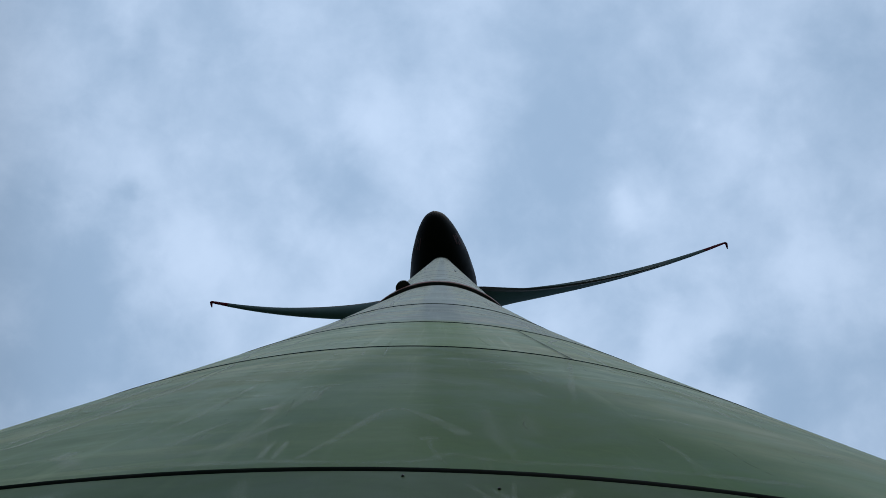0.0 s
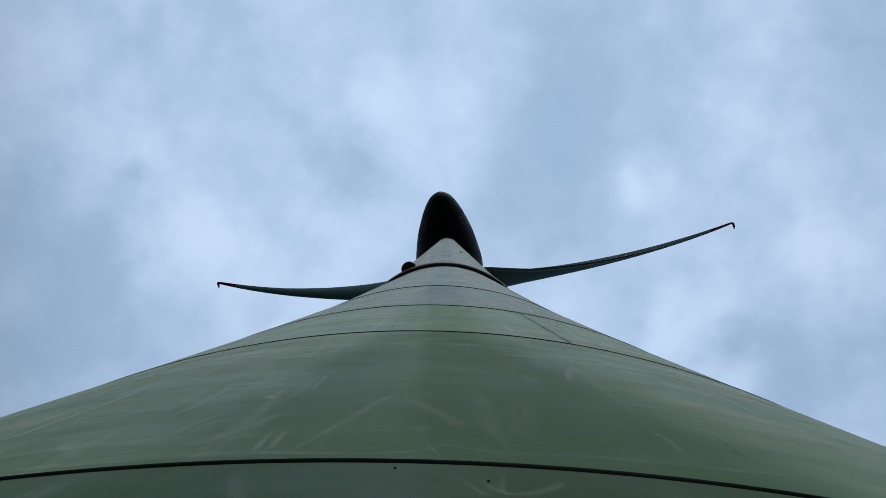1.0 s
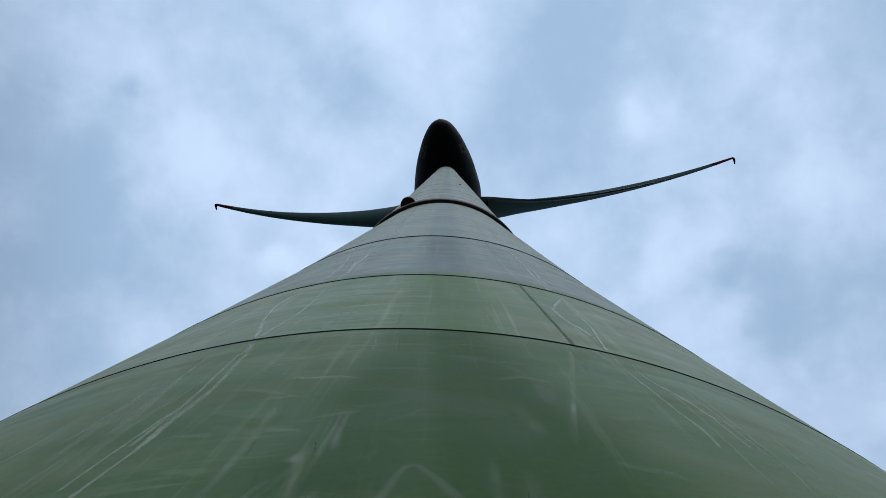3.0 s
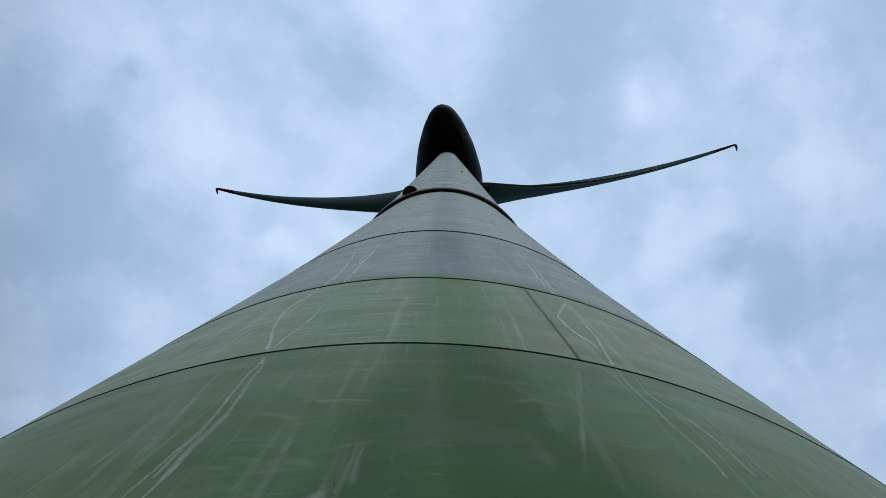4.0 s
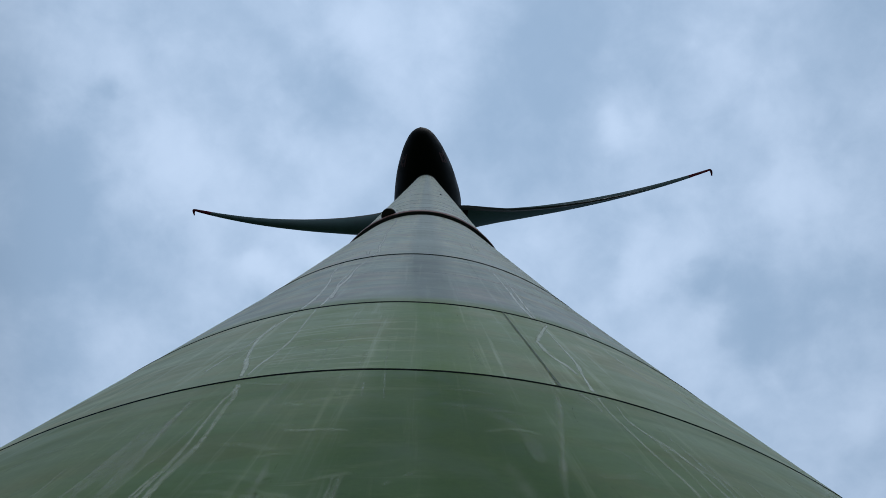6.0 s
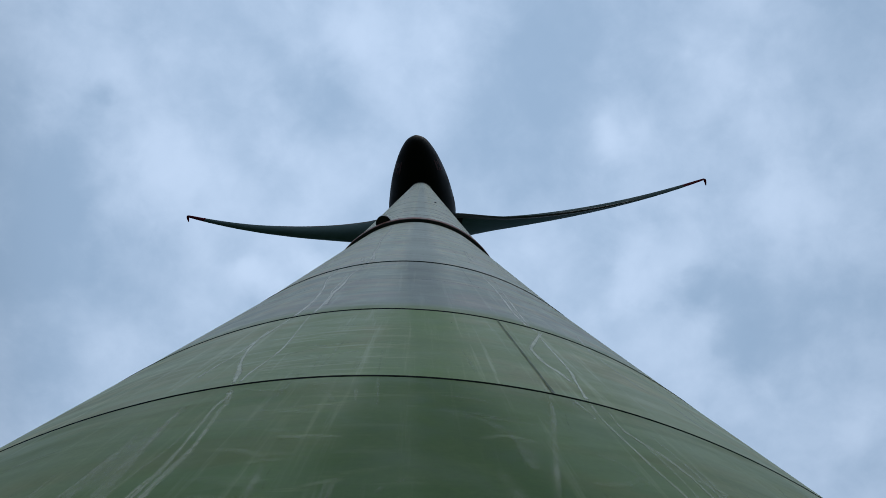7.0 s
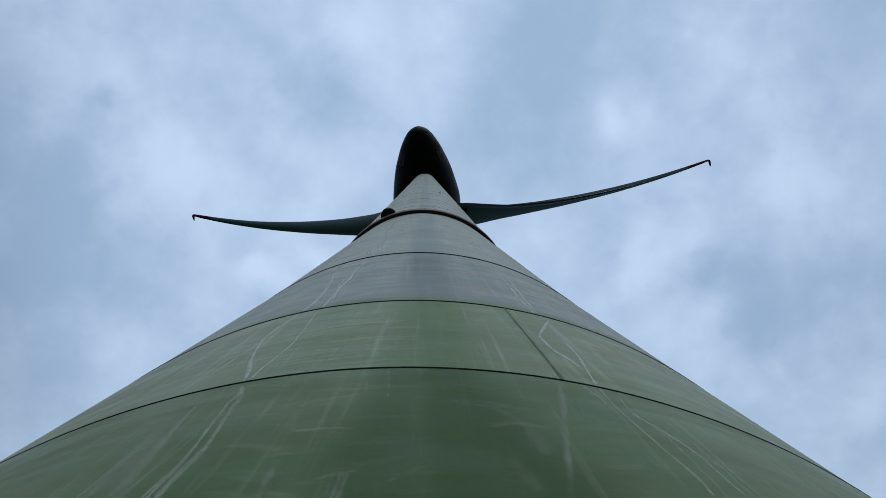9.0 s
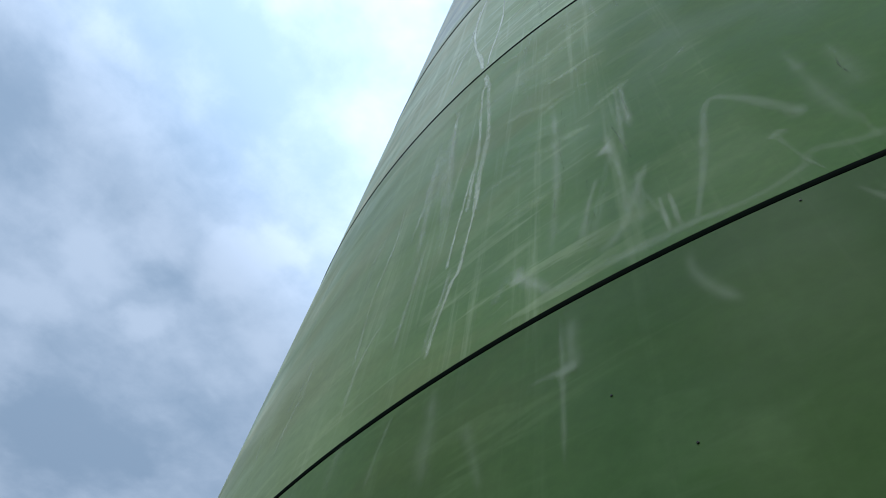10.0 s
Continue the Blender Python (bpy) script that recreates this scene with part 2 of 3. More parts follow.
GREY = tower_paint("grey_paint", (0.295, 0.366, 0.360), (0.61, 0.655, 0.625), (0.43, 0.492, 0.46), 0.8, 0.55, bands=0.9)
SEAL = plain("black_joint_sealant", (0.004, 0.007, 0.005), 0.9, shine=0.02)
BEAD = plain("green_grey_sealant_bead", (0.04, 0.08, 0.025), 0.6, 0, 30)
RUST = plain("red_brown_paint", (0.22, 0.088, 0.078), 0.55, 0, 4, 0.4)
UNDER = plain("shaded_flange_steel", (0.02, 0.02, 0.02), 0.6)
# near-black holds the underside's shade; the shell itself is a lighter grey
SHELL = plain("shaded_black_shell", (0.002, 0.003, 0.003), 0.5, 0, 0.8, 0.2, 0.05, 0.09)
# shade on the blades' lower faces is painted into this darker grey
BLADE = plain("shaded_blade_grey", (0.060, 0.101, 0.112), 0.8, 0, 0.5, 0.15, 0.05, 0.03)
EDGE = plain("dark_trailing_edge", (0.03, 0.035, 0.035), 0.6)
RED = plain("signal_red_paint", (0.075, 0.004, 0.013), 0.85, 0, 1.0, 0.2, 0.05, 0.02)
LAMP = plain("black_lamp_housing", (0.02, 0.02, 0.02), 0.4)
GRASS = plain("rough_grass", (0.06, 0.085, 0.03), 0.9, 0, 0.15, 0.5, 1.0)


# ---- mesh helpers ----
def mesh_of(name, bm, mat, sharp=35):
    me = bpy.data.meshes.new(name)
    bmesh.ops.recalc_face_normals(bm, faces=bm.faces)
    for f in bm.faces:
        f.smooth = True
    bm.to_mesh(me)
    bm.free()
    me.materials.append(mat)
    me.set_sharp_from_angle(angle=radians(sharp))
    return me


def part(name, bm, mat, parent, label="", m=None, sharp=35):
    ob = new(name, mesh_of(name, bm, mat, sharp) if isinstance(bm, bmesh.types.BMesh) else bm)
    ob.parent = parent
    if m is not None:
        ob.matrix_basis = m
    return tagged(ob, label)


def lathe(prof, n=160, a0=0.0, a1=360.0):
    """A turned shell from (radius, height) pairs round the z axis."""
    bm = bmesh.new()
    whole = a1 - a0 >= 359.9
    k_max = n if whole else n + 1
    angles = [radians(a0 + (a1 - a0) * k / n) for k in range(k_max)]
    rings = [[bm.verts.new((r * math.cos(a), r * math.sin(a), z)) for a in angles] for r, z in prof]
    for lo, hi in zip(rings, rings[1:]):
        for k in range(n):
            j = (k + 1) % k_max
            bm.faces.new((lo[k], lo[j], hi[j], hi[k]))
    return bm


def smooth_profile(points, steps=6):
    """Catmull-Rom through (radius, height) points."""
    out = []
    for i in range(len(points) - 1):
        p = [Vector(points[min(max(i + k, 0), len(points) - 1)]) for k in (-1, 0, 1, 2)]
        for s in range(steps):
            t = s / steps
            v = 0.5 * (2 * p[1] + (p[2] - p[0]) * t + (2 * p[0] - 5 * p[1] + 4 * p[2] - p[3]) * t * t + (3 * p[1] - p[0] - 3 * p[2] + p[3]) * t ** 3)
            out.append((max(v.x, 0.005), v.y))
    out.append(tuple(points[-1]))
    return out


# ---- ground ----
ground = new("ground", mesh_of("ground", lathe([(0.005, 0.0), (6, 0.0), (40, 0.0), (300, 0.0), (2400, 0.0)], 96), GRASS))
tagged(ground, "flat rough grass field round the turbine", "ground", kind="structure")

# ---- the wind turbine: tower ----
turbine = tagged(new("wind_turbine"), "tall wind turbine with a green-based grey tower and three blades", "wind turbine")
LEDGE = 22.28
BELOW = [(0.0, 3.976), (2.568, 3.758), (4.581, 3.587), (6.583, 3.426), (10.66, 3.121), (22.28, 2.425)]
ABOVE = [(22.28, 2.494), (70.93, 1.096)]


def radius(z, table=None):
    table = table or (BELOW if z < LEDGE else ABOVE)
    return float(np.interp(z, [a for a, b in table], [b for a, b in table]))


SECTIONS, FEET = [], []


def section(z0, z1, gap, mat, label="", table=None, proud=0.003, top=None):
    """One ring of the tower wall, with chamfered rims and a bead of sealant in the joint at its foot."""
    g, c = gap / 2, 0.0008
    a, b = z0 + g, z1 - (gap if top is None else top) / 2
    r = lambda z: radius(z, table)
    prof = [(r(a) - 0.10, a), (r(a) - c, a), (r(a), a + c)]
    n = max(2, int((b - a) / 1.2))
    prof += [(r(a + (b - a) * k / n), a + (b - a) * k / n) for k in range(1, n)]
    prof += [(r(b), b - c), (r(b) - c, b), (r(b) - 0.10, b)]
    SECTIONS.append(None)
    FEET.append(z0)
    ob = SECTIONS[-1] = part("tower_section", lathe(prof, 720), mat, turbine, label)
    z = max(z0, 0.05)
    bead = [(r(z - g) - 0.03, z - g * 0.9), (r(z - g) - 0.0005, z - g * 0.9), (r(z) + proud * 0.8, z - g * 0.5), (r(z) + proud, z), (r(z) + proud * 0.8, z + g * 0.6), (r(z + g) - 0.0005, z + g), (r(z + g) - 0.03, z + g)]
    part("joint", lathe(bead, 360), SEAL, ob, "black bead of joint sealant")
    return ob


section(0.0, 2.568, 0.018, GREEN_BASE, "dark green painted foot of the tower")
section(2.568, 4.581, 0.015, GREEN_MID, "green painted ring with whitish wiping marks", None, 0.002)
section(4.581, 6.583, 0.030, GREEN_TOP, "paler green painted ring with pale runs", None, 0.0022)
section(6.583, 8.6, 0.050, GREY_LOW, "grey ring with a green stained lower edge", None, 0.003, 0.004)
section(8.6, 10.66, 0.006, GREY_LOW, "grey painted ring with pale lime runs", None, 0.0001, 0.03)
for lo, hi, gap in ((10.66, 11.75, 0.11), (11.75, 13.0, 0.002), (13.0, 13.95, 0.005), (13.95, 15.2, 0.007), (15.2, 16.5, 0.006), (16.5, 18.1, 0.009), (18.1, LEDGE, 0.010)):
    section(lo, hi, gap, GREY, "light grey painted tower ring", BELOW, 0.006 if lo == 10.66 else 0.0002, 0.006)
upper = [LEDGE, 24.4, 26.4, 28.5, 32.8, 38.8, 45.5, 53.0, 61.5, 70.93]
for lo, hi in zip(upper, upper[1:]):
    section(lo, hi, 0.045, GREY, "light grey painted upper tower ring", ABOVE, 0.002)
part("flange", lathe([(2.38, LEDGE - 0.012), (2.515, LEDGE - 0.012), (2.525, LEDGE), (2.525, LEDGE + 0.33), (2.51, LEDGE + 0.345), (2.42, LEDGE + 0.345)], 192), RUST, turbine, "red-brown ledge ring round the tower")
# near-black ring that paints in the shadow below the ledge
part("soffit", lathe([(2.40, LEDGE - 0.016), (2.512, LEDGE - 0.016), (2.512, LEDGE - 0.05), (2.40, LEDGE - 0.05)], 192), UNDER, turbine, "underside of the ledge, its shadow painted black")
part("neck", lathe([(1.10, 70.9), (1.14, 71.0), (1.14, 72.6)], 96), UNDER, turbine)

# ---- nacelle, hub and blades ----
YAW, TILT, OVERHANG, HUB_Z, SPAN = radians(-7.96), radians(4.93), 3.456, 74.58, 35.35
AXIS = Vector((-math.sin(YAW) * math.cos(TILT), math.cos(YAW) * math.cos(TILT), math.sin(TILT)))
RIGHT = Vector((math.cos(YAW), math.sin(YAW), 0))
UP = RIGHT.cross(AXIS)
HUB = Vector((0.483, 3.422, HUB_Z))


def basis(x, y, z, at):
    return Matrix.Translation(at) @ Matrix((x, y, z)).transposed().to_4x4()


axle = basis(RIGHT, -UP, AXIS, HUB - AXIS * OVERHANG)
egg = smooth_profile([(0.005, -5.45), (0.50, -5.30), (0.98, -4.95), (1.48, -4.25), (1.98, -3.25), (2.58, -1.6), (2.95, 0.0), (3.13, 1.1), (3.17, 1.9), (3.10, 2.35)])
nacelle = part("nacelle", lathe(egg + [(2.9, 2.38)], 96), SHELL, turbine, "teardrop nacelle shell, shade painted near-black", axle)
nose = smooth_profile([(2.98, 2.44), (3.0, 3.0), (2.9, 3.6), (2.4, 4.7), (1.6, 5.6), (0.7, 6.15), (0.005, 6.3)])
hub = part("hub", lathe([(2.8, 2.42)] + nose, 96), SHELL, turbine, "rounded hub spinner, shade painted near-black", axle)

STATIONS = [  # distance along the blade, chord, thickness, twist in degrees
    (1.2, 2.8, 2.3, 52), (2.6, 3.3, 2.0, 50), (3.6, 3.5, 1.6, 45), (5.0, 3.5, 1.5, 38), (8.0, 3.0, 1.25, 28), (12.0, 2.5, 1.05, 22),
    (18.0, 1.95, 0.82, 15.5), (24.0, 1.5, 0.62, 10.5), (30.0, 1.0, 0.43, 7), (34.0, 0.70, 0.28, 5), (35.35, 0.52, 0.20, 4)]


def station(x):
    xs = [s[0] for s in STATIONS]
    return [float(np.interp(x, xs, [s[k] for s in STATIONS])) for k in (1, 2, 3)]


def foil(chord, thick, twist, n=28):
    """An aerofoil's outline: y towards the leading edge, z aft."""
    t, out = radians(twist), []
    for k in range(n):
        a = 2 * math.pi * k / n
        u = 0.5 * (1 - math.cos(a))  # 0 at the leading edge, 1 at the trailing edge
        half = 0.5 * thick * (2.6 * math.sqrt(max(u, 0)) * (1 - u) ** 0.9 * 0.98 + 0.03)
        h = half * (1.0 if a <= math.pi else -0.75)
        y, z = (0.45 - u) * chord, h
        out.append((y * math.cos(t) + z * math.sin(t), -y * math.sin(t) + z * math.cos(t)))
    return out


def bend(x):
    u = x / SPAN
    return -4.6 * u * (1 - u)


def loft(xs, cap=True, tipping=False, swell=1.0):
    bm = bmesh.new()
    rows = []
    for x in xs:
        c, t, w = station(x)
        rows.append([bm.verts.new((x, y, z + bend(x))) for y, z in foil(c * swell, t * swell, w)])
    if tipping:  # the tip kinks forward into a short fin
        for dx, dz, s in ((0.10, -0.10, 0.9), (0.17, -0.35, 0.65), (0.20, -0.72, 0.30)):
            rows.append([bm.verts.new((SPAN + dx + z * 0.5, y * s - 0.1 * (1 - s), dz + z * 0.2)) for y, z in foil(0.50, 0.08, 3.0)])
    for a, b in zip(rows, rows[1:]):
        for k in range(len(a)):
            j = (k + 1) % len(a)
            bm.faces.new((a[k], a[j], b[j], b[k]))
    if cap:
        bm.faces.new(rows[0][::-1])
        bm.faces.new(rows[-1])
    return bm


def strip(xs):
    """The dark line along the trailing edge."""
    bm = bmesh.new()
    rows = []
    for x in xs:
        c, t, w = station(x)
        a = radians(w)
        rows.append([])
        k = min(1.0, max(0.0, (29.0 - x) / 9.0))  # it thins out towards the tip
        h, out = (0.09 * t + 0.05) * (0.35 + 0.65 * k), (0.50 + 0.07 * k) * c
        for y, z in ((-0.48 * c, h), (-out, h * 0.7), (-out, -h * 0.7), (-0.48 * c, -h)):
            rows[-1].append(bm.verts.new((x, y * math.cos(a) + z * math.sin(a), -y * math.sin(a) + z * math.cos(a) + bend(x))))
    for a, b in zip(rows, rows[1:]):
        for k in range(4):
            bm.faces.new((a[k], a[(k + 1) % 4], b[(k + 1) % 4], b[k]))
    bm.faces.new(rows[0][::-1])
    bm.faces.new(rows[-1])
    return bm


RED_FROM = 32.0
root_xs = [1.2, 1.9, 2.6, 3.1, 3.6, 4.3, 5.0] + [5.0 + (RED_FROM - 5.0) * k / 26 for k in range(1, 27)]
tip_xs = [RED_FROM + (SPAN - RED_FROM) * k / 8 for k in range(9)]
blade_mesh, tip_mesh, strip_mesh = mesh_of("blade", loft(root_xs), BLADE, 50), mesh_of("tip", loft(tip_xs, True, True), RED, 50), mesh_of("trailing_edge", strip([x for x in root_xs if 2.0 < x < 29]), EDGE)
PHASE = 24
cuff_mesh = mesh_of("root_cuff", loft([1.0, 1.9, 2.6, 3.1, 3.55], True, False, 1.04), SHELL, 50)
for k in range(3):
    a = radians(PHASE + 120 * k)
    along, lead = RIGHT * math.cos(a) + UP * math.sin(a), UP * math.cos(a) - RIGHT * math.sin(a)
    blade = part("blade", blade_mesh, BLADE, turbine, "rotor blade, grey darkened for shade", basis(along, lead, -AXIS, HUB))
    part("root_cuff", cuff_mesh, SHELL, blade, "cuff at the blade root in the shaded shell colour")
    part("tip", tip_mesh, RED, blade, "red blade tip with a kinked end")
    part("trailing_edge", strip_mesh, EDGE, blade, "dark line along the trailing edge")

# faint maker's emblems on both flanks of the nacelle
EMBLEM = plain("dull_red_emblem", (0.045, 0.007, 0.009), 0.6)


def patch(a0, a1, z0, z1, lift, n=6):
    """A thin plate that follows the nacelle's shell between two angles and two places along its axis."""
    bm = bmesh.new()
    zs = [p[1] for p in egg]
    rs = [p[0] for p in egg]
    grids = []
    for d in (lift, lift + 0.012):
        grids.append([[bm.verts.new(((np.interp(z, zs, rs) + d) * math.cos(a), (np.interp(z, zs, rs) + d) * math.sin(a), z))
                       for a in (radians(a0 + (a1 - a0) * i / n) for i in range(n + 1))] for z in (z0 + (z1 - z0) * j / n for j in range(n + 1))])
    for g in grids:
        for j in range(n):
            for i in range(n):
                bm.faces.new((g[j][i], g[j][i + 1], g[j + 1][i + 1], g[j + 1][i]))
    lo, hi = grids
    rim = [(0, i) for i in range(n)] + [(j, n) for j in range(n)] + [(n, n - i) for i in range(n)] + [(n - j, 0) for j in range(n)]
    for (j, i), (q, k) in zip(rim, rim[1:] + rim[:1]):
        bm.faces.new((lo[j][i], lo[q][k], hi[q][k], hi[j][i]))
    return bm


for middle in (35, 145):  # 90 points straight down
    for off, z0, z1 in ((-7, -3.2, -2.1), (0, -3.0, -2.7), (0, -2.4, -2.1), (7, -3.1, -2.2)):
        part("emblem", patch(middle + off - 2.5, middle + off + 2.5, z0, z1, 0.004), EMBLEM, nacelle, "dull red emblem stroke")

# lamp on the ledge and small fittings on the tower


def on_wall(deg, z, out=0.0):
    """A basis on the wall: x along it, y up, z outwards."""
    a, r = radians(deg), radius(z) + out
    return basis(Vector((-math.sin(a), math.cos(a), 0)), Vector((0, 0, 1)), Vector((math.cos(a), math.sin(a), 0)), Vector((r * math.cos(a), r * math.sin(a), z)))


lamp_at = Matrix.Translation((radius(23.0) * math.cos(radians(-113)) * 1.01, radius(23.0) * math.sin(radians(-113)) * 1.01, 22.66))
lamp = part("obstruction_light", lathe(smooth_profile([(0.005, 0.0), (0.19, 0.01), (0.21, 0.05), (0.21, 0.24), (0.20, 0.32), (0.17, 0.44), (0.11, 0.53), (0.005, 0.57)], 4), 32), LAMP, turbine, "black dome-shaped warning lamp on the ledge", lamp_at)
arm = bmesh.new()
bmesh.ops.create_cube(arm, size=1.0, matrix=Matrix.Translation((0, 0.0, 0.02)) @ Matrix.Diagonal((0.07, 0.07, 0.30, 1)))
bmesh.ops.bevel(arm, geom=arm.edges[:], offset=0.01, segments=2, affect="EDGES")
part("bracket", arm, LAMP, turbine, "dark bracket of the warning lamp", on_wall(-113, 22.9, 0.02))


def stud(r, h):
    return lathe([(0.0005, h), (r * 0.7, h), (r, h * 0.7), (r, -0.01)], 12)


small, large = mesh_of("bolt", stud(0.0018, 0.002), LAMP), mesh_of("vent", stud(0.045, 0.04), LAMP)
for deg, z in ((-89.4, 2.535), (-87.74, 2.49), (-92.91, 2.15), (-94.43, 2.29), (-86.14, 6.13)):
    part("bolt", small, LAMP, turbine, "", on_wall(deg, z))
part("vent", large, LAMP, turbine, "small dark vent hole cover", on_wall(-72.0, 35.0))
for deg in (-89.5, -68, -103):
    part("marker_bolt", mesh_of("marker_bolt", stud(0.018, 0.03), RUST), RUST, turbine, "small rusty bolt over the ledge", on_wall(deg, LEDGE + 0.6))

# upright joint between two panels
def ribbon(points, width, lift, ends=True):
    """A thin strip on the wall through (degrees, height) points, with the way along and across it as its map."""
    bm = bmesh.new()
    uv = bm.loops.layers.uv.new("across")
    pts = [Vector((radians(a) * 3.5, z)) for a, z in points]
    fine = []
    for i in range(len(pts) - 1):
        p = [pts[min(max(i + k, 0), len(pts) - 1)] for k in (-1, 0, 1, 2)]
        for s in range(6):
            t = s / 6
            fine.append(0.5 * (2 * p[1] + (p[2] - p[0]) * t + (2 * p[0] - 5 * p[1] + 4 * p[2] - p[3]) * t * t + (3 * p[1] - p[0] - 3 * p[2] + p[3]) * t ** 3))
    fine.append(pts[-1])
    rows, run = [], 0.0
    for i, p in enumerate(fine):
        d = (fine[min(i + 1, len(fine) - 1)] - fine[max(i - 1, 0)]).normalized()
        run += (p - fine[max(i - 1, 0)]).length
        w = width * (0.75 + 0.5 * noise.noise((p.x * 4, p.y * 4, 5.0))) * 0.5
        row = []
        for side in (-1, -0.33, 0.33, 1):
            q = p + Vector((-d.y, d.x)) * w * side
            a, r = q.x / 3.5, radius(q.y) + lift
            row.append((bm.verts.new((r * math.cos(a), r * math.sin(a), q.y)), (run, side)))
        rows.append(row)
    for a, b in zip(rows, rows[1:]):
        for k in range(3):
            f = bm.faces.new((a[k][0], a[k + 1][0], b[k + 1][0], b[k][0]))
            f.smooth = True
            for loop, src in zip(f.loops, (a[k], a[k + 1], b[k + 1], b[k])):
                loop[uv].uv = (src[1][0] / max(run, 0.01), src[1][1] * 0.5 + 0.5)
    bm.normal_update()
    first = bm.faces[:][0] if bm.faces else None
    if first and first.normal.dot(first.calc_center_median() * Vector((1, 1, 0))) < 0:
        bmesh.ops.reverse_faces(bm, faces=bm.faces[:])
    me = bpy.data.meshes.new("streak")
    bm.to_mesh(me)
    bm.free()
    return me


def stain(name, colour, strength, grain, film=1.0, soft_rim=0.75, broken=0.0, fade=0.14, least=0.42):
    """A thin film that leaves the paint below to be seen through it, ragged and softer towards its rims; broken: how far it breaks up along its way."""
    m, n, s = material(name, 0.6, 0.0, 0.1, film)
    s["Base Color"].default_value = (*colour, 1)
    s["Coat Weight"].default_value, s["Coat Roughness"].default_value = 0.3 * film, 0.25
    tex = n.add("ShaderNodeTexCoord").outputs
    at = n.add("ShaderNodeSeparateXYZ", {0: tex["UV"]}).outputs
    rim = n.math("SUBTRACT", 1.0, n.math("ABSOLUTE", n.math("MULTIPLY_ADD", at[1], 2.0, -1.0)))
    end = n.math("MULTIPLY", n.ramp(at[0], 0.0, fade), n.ramp(at[0], 1.0 - fade, 1.0, 1.0, 0.0))
    rag = n.noise(tex["Object"], grain, 5, 0.6)
    soft = n.ramp(n.math("ADD", rim, n.math("MULTIPLY", n.math("SUBTRACT", rag, 0.5), 1.3)), 0.0, soft_rim)
    thin = n.ramp(n.noise(tex["Object"], 6.0, 4, 0.6), 0.34, 0.64, least, 1.0)
    if broken:
        thin = n.ramp(n.noise(tex["Object"], 55.0, 3, 0.6), 0.46, 0.58, 1.0 - broken, 1.0)
    n.tree.links.new(n.math("MULTIPLY", n.math("MULTIPLY", n.math("MULTIPLY", soft, end), thin), strength), s["Alpha"])
    return m


STAINS = {
    "faint": stain("faint_pale_film", (0.46, 0.54, 0.40), 0.24, 14, 1.0, 1.6, 0.0, 0.25), "film": stain("pale_dust_film", (0.58, 0.64, 0.50), 0.36, 18, 1.0, 1.4, 0.0, 0.2),
    "bloom": stain("thin_lime_bloom", (0.34, 0.43, 0.29), 0.28, 18, 1.0, 1.0, 0.0, 0.06), "wipe": stain("wiping_mark", (0.50, 0.62, 0.38), 0.36, 10, 1.0, 1.8, 0.0, 0.25),
    "run": stain("pale_lime_run", (0.60, 0.67, 0.50), 0.46, 45, 1.0, 0.75, 0.0, 0.04, 0.7), "lime": stain("white_lime_run", (0.84, 0.87, 0.83), 0.85, 30, 1.0, 0.7, 0.0, 0.03, 0.75),
    "chalk": stain("chalky_green_run", (0.72, 0.79, 0.66), 0.74, 38, 1.0, 0.75, 0.0, 0.04, 0.7),
    "crack": stain("dark_hairline_crack", (0.010, 0.014, 0.008), 0.42, 90, 0.0, 0.7, 0.97)}
NAMES = {"faint": "stain", "film": "stain", "wipe": "stain", "bloom": "lime_bloom", "run": "lime_run", "crack": "crack"}


LAID = [0]
SPREAD = {"faint": 1.2, "film": 1.15, "wipe": 1.4, "bloom": 0.9, "run": 0.92, "crack": 0.8}


def streak(kind, width, *points):
    middle = sum(z for a, z in points) / len(points)
    ring = max(k for k, z in enumerate(FEET) if z <= middle)
    LAID[0] += 1  # each film lies a hair above the one before
    me = ribbon(points, width * SPREAD[kind] * (1.5 if middle > 6.5 else 1.25 if kind == "run" and middle > 4.6 else 1.0), 0.0004 + 0.000003 * LAID[0])
    me.materials.append(STAINS[kind if kind != "run" or middle < 4.6 else "chalk" if middle < 6.6 else "lime"])
    part(NAMES[kind], me, None, SECTIONS[ring])


seam = ribbon([(-80.6, 4.60), (-80.6, 5.2), (-80.65, 5.9), (-80.7, 6.57)], 0.013, 0.003)
seam.materials.append(BEAD)
part("sealant_bead", seam, None, SECTIONS[2], "dark green sealed upright joint")
streak("bloom", 0.040, (-91.68, 2.594), (-90.89, 2.803), (-90.20, 3.023), (-89.48, 3.007), (-88.23, 2.818), (-88.63, 2.809))
streak("bloom", 0.050, (-89.17, 2.755), (-88.82, 2.775))
streak("bloom", 0.020, (-89.02, 2.752), (-88.82, 2.657), (-88.54, 2.587))
streak("bloom", 0.060, (-96.23, 2.633), (-93.52, 2.614), (-91.85, 2.611), (-90.29, 2.600), (-88.98, 2.622), (-88.53, 2.660), (-87.41, 2.630), (-85.34, 2.643), (-82.71, 2.660), (-80.79, 2.679))
streak("faint", 0.030, (-88.31, 2.516), (-87.93, 2.448), (-87.69, 2.425))
streak("faint", 0.030, (-92.12, 5.177), (-92.00, 4.607))
streak("faint", 0.030, (-93.62, 5.056), (-93.81, 4.613))
streak("faint", 0.030, (-96.69, 5.105), (-96.40, 4.667))
streak("faint", 0.030, (-77.46, 5.796), (-77.05, 5.549), (-77.42, 5.126), (-78.30, 4.690))
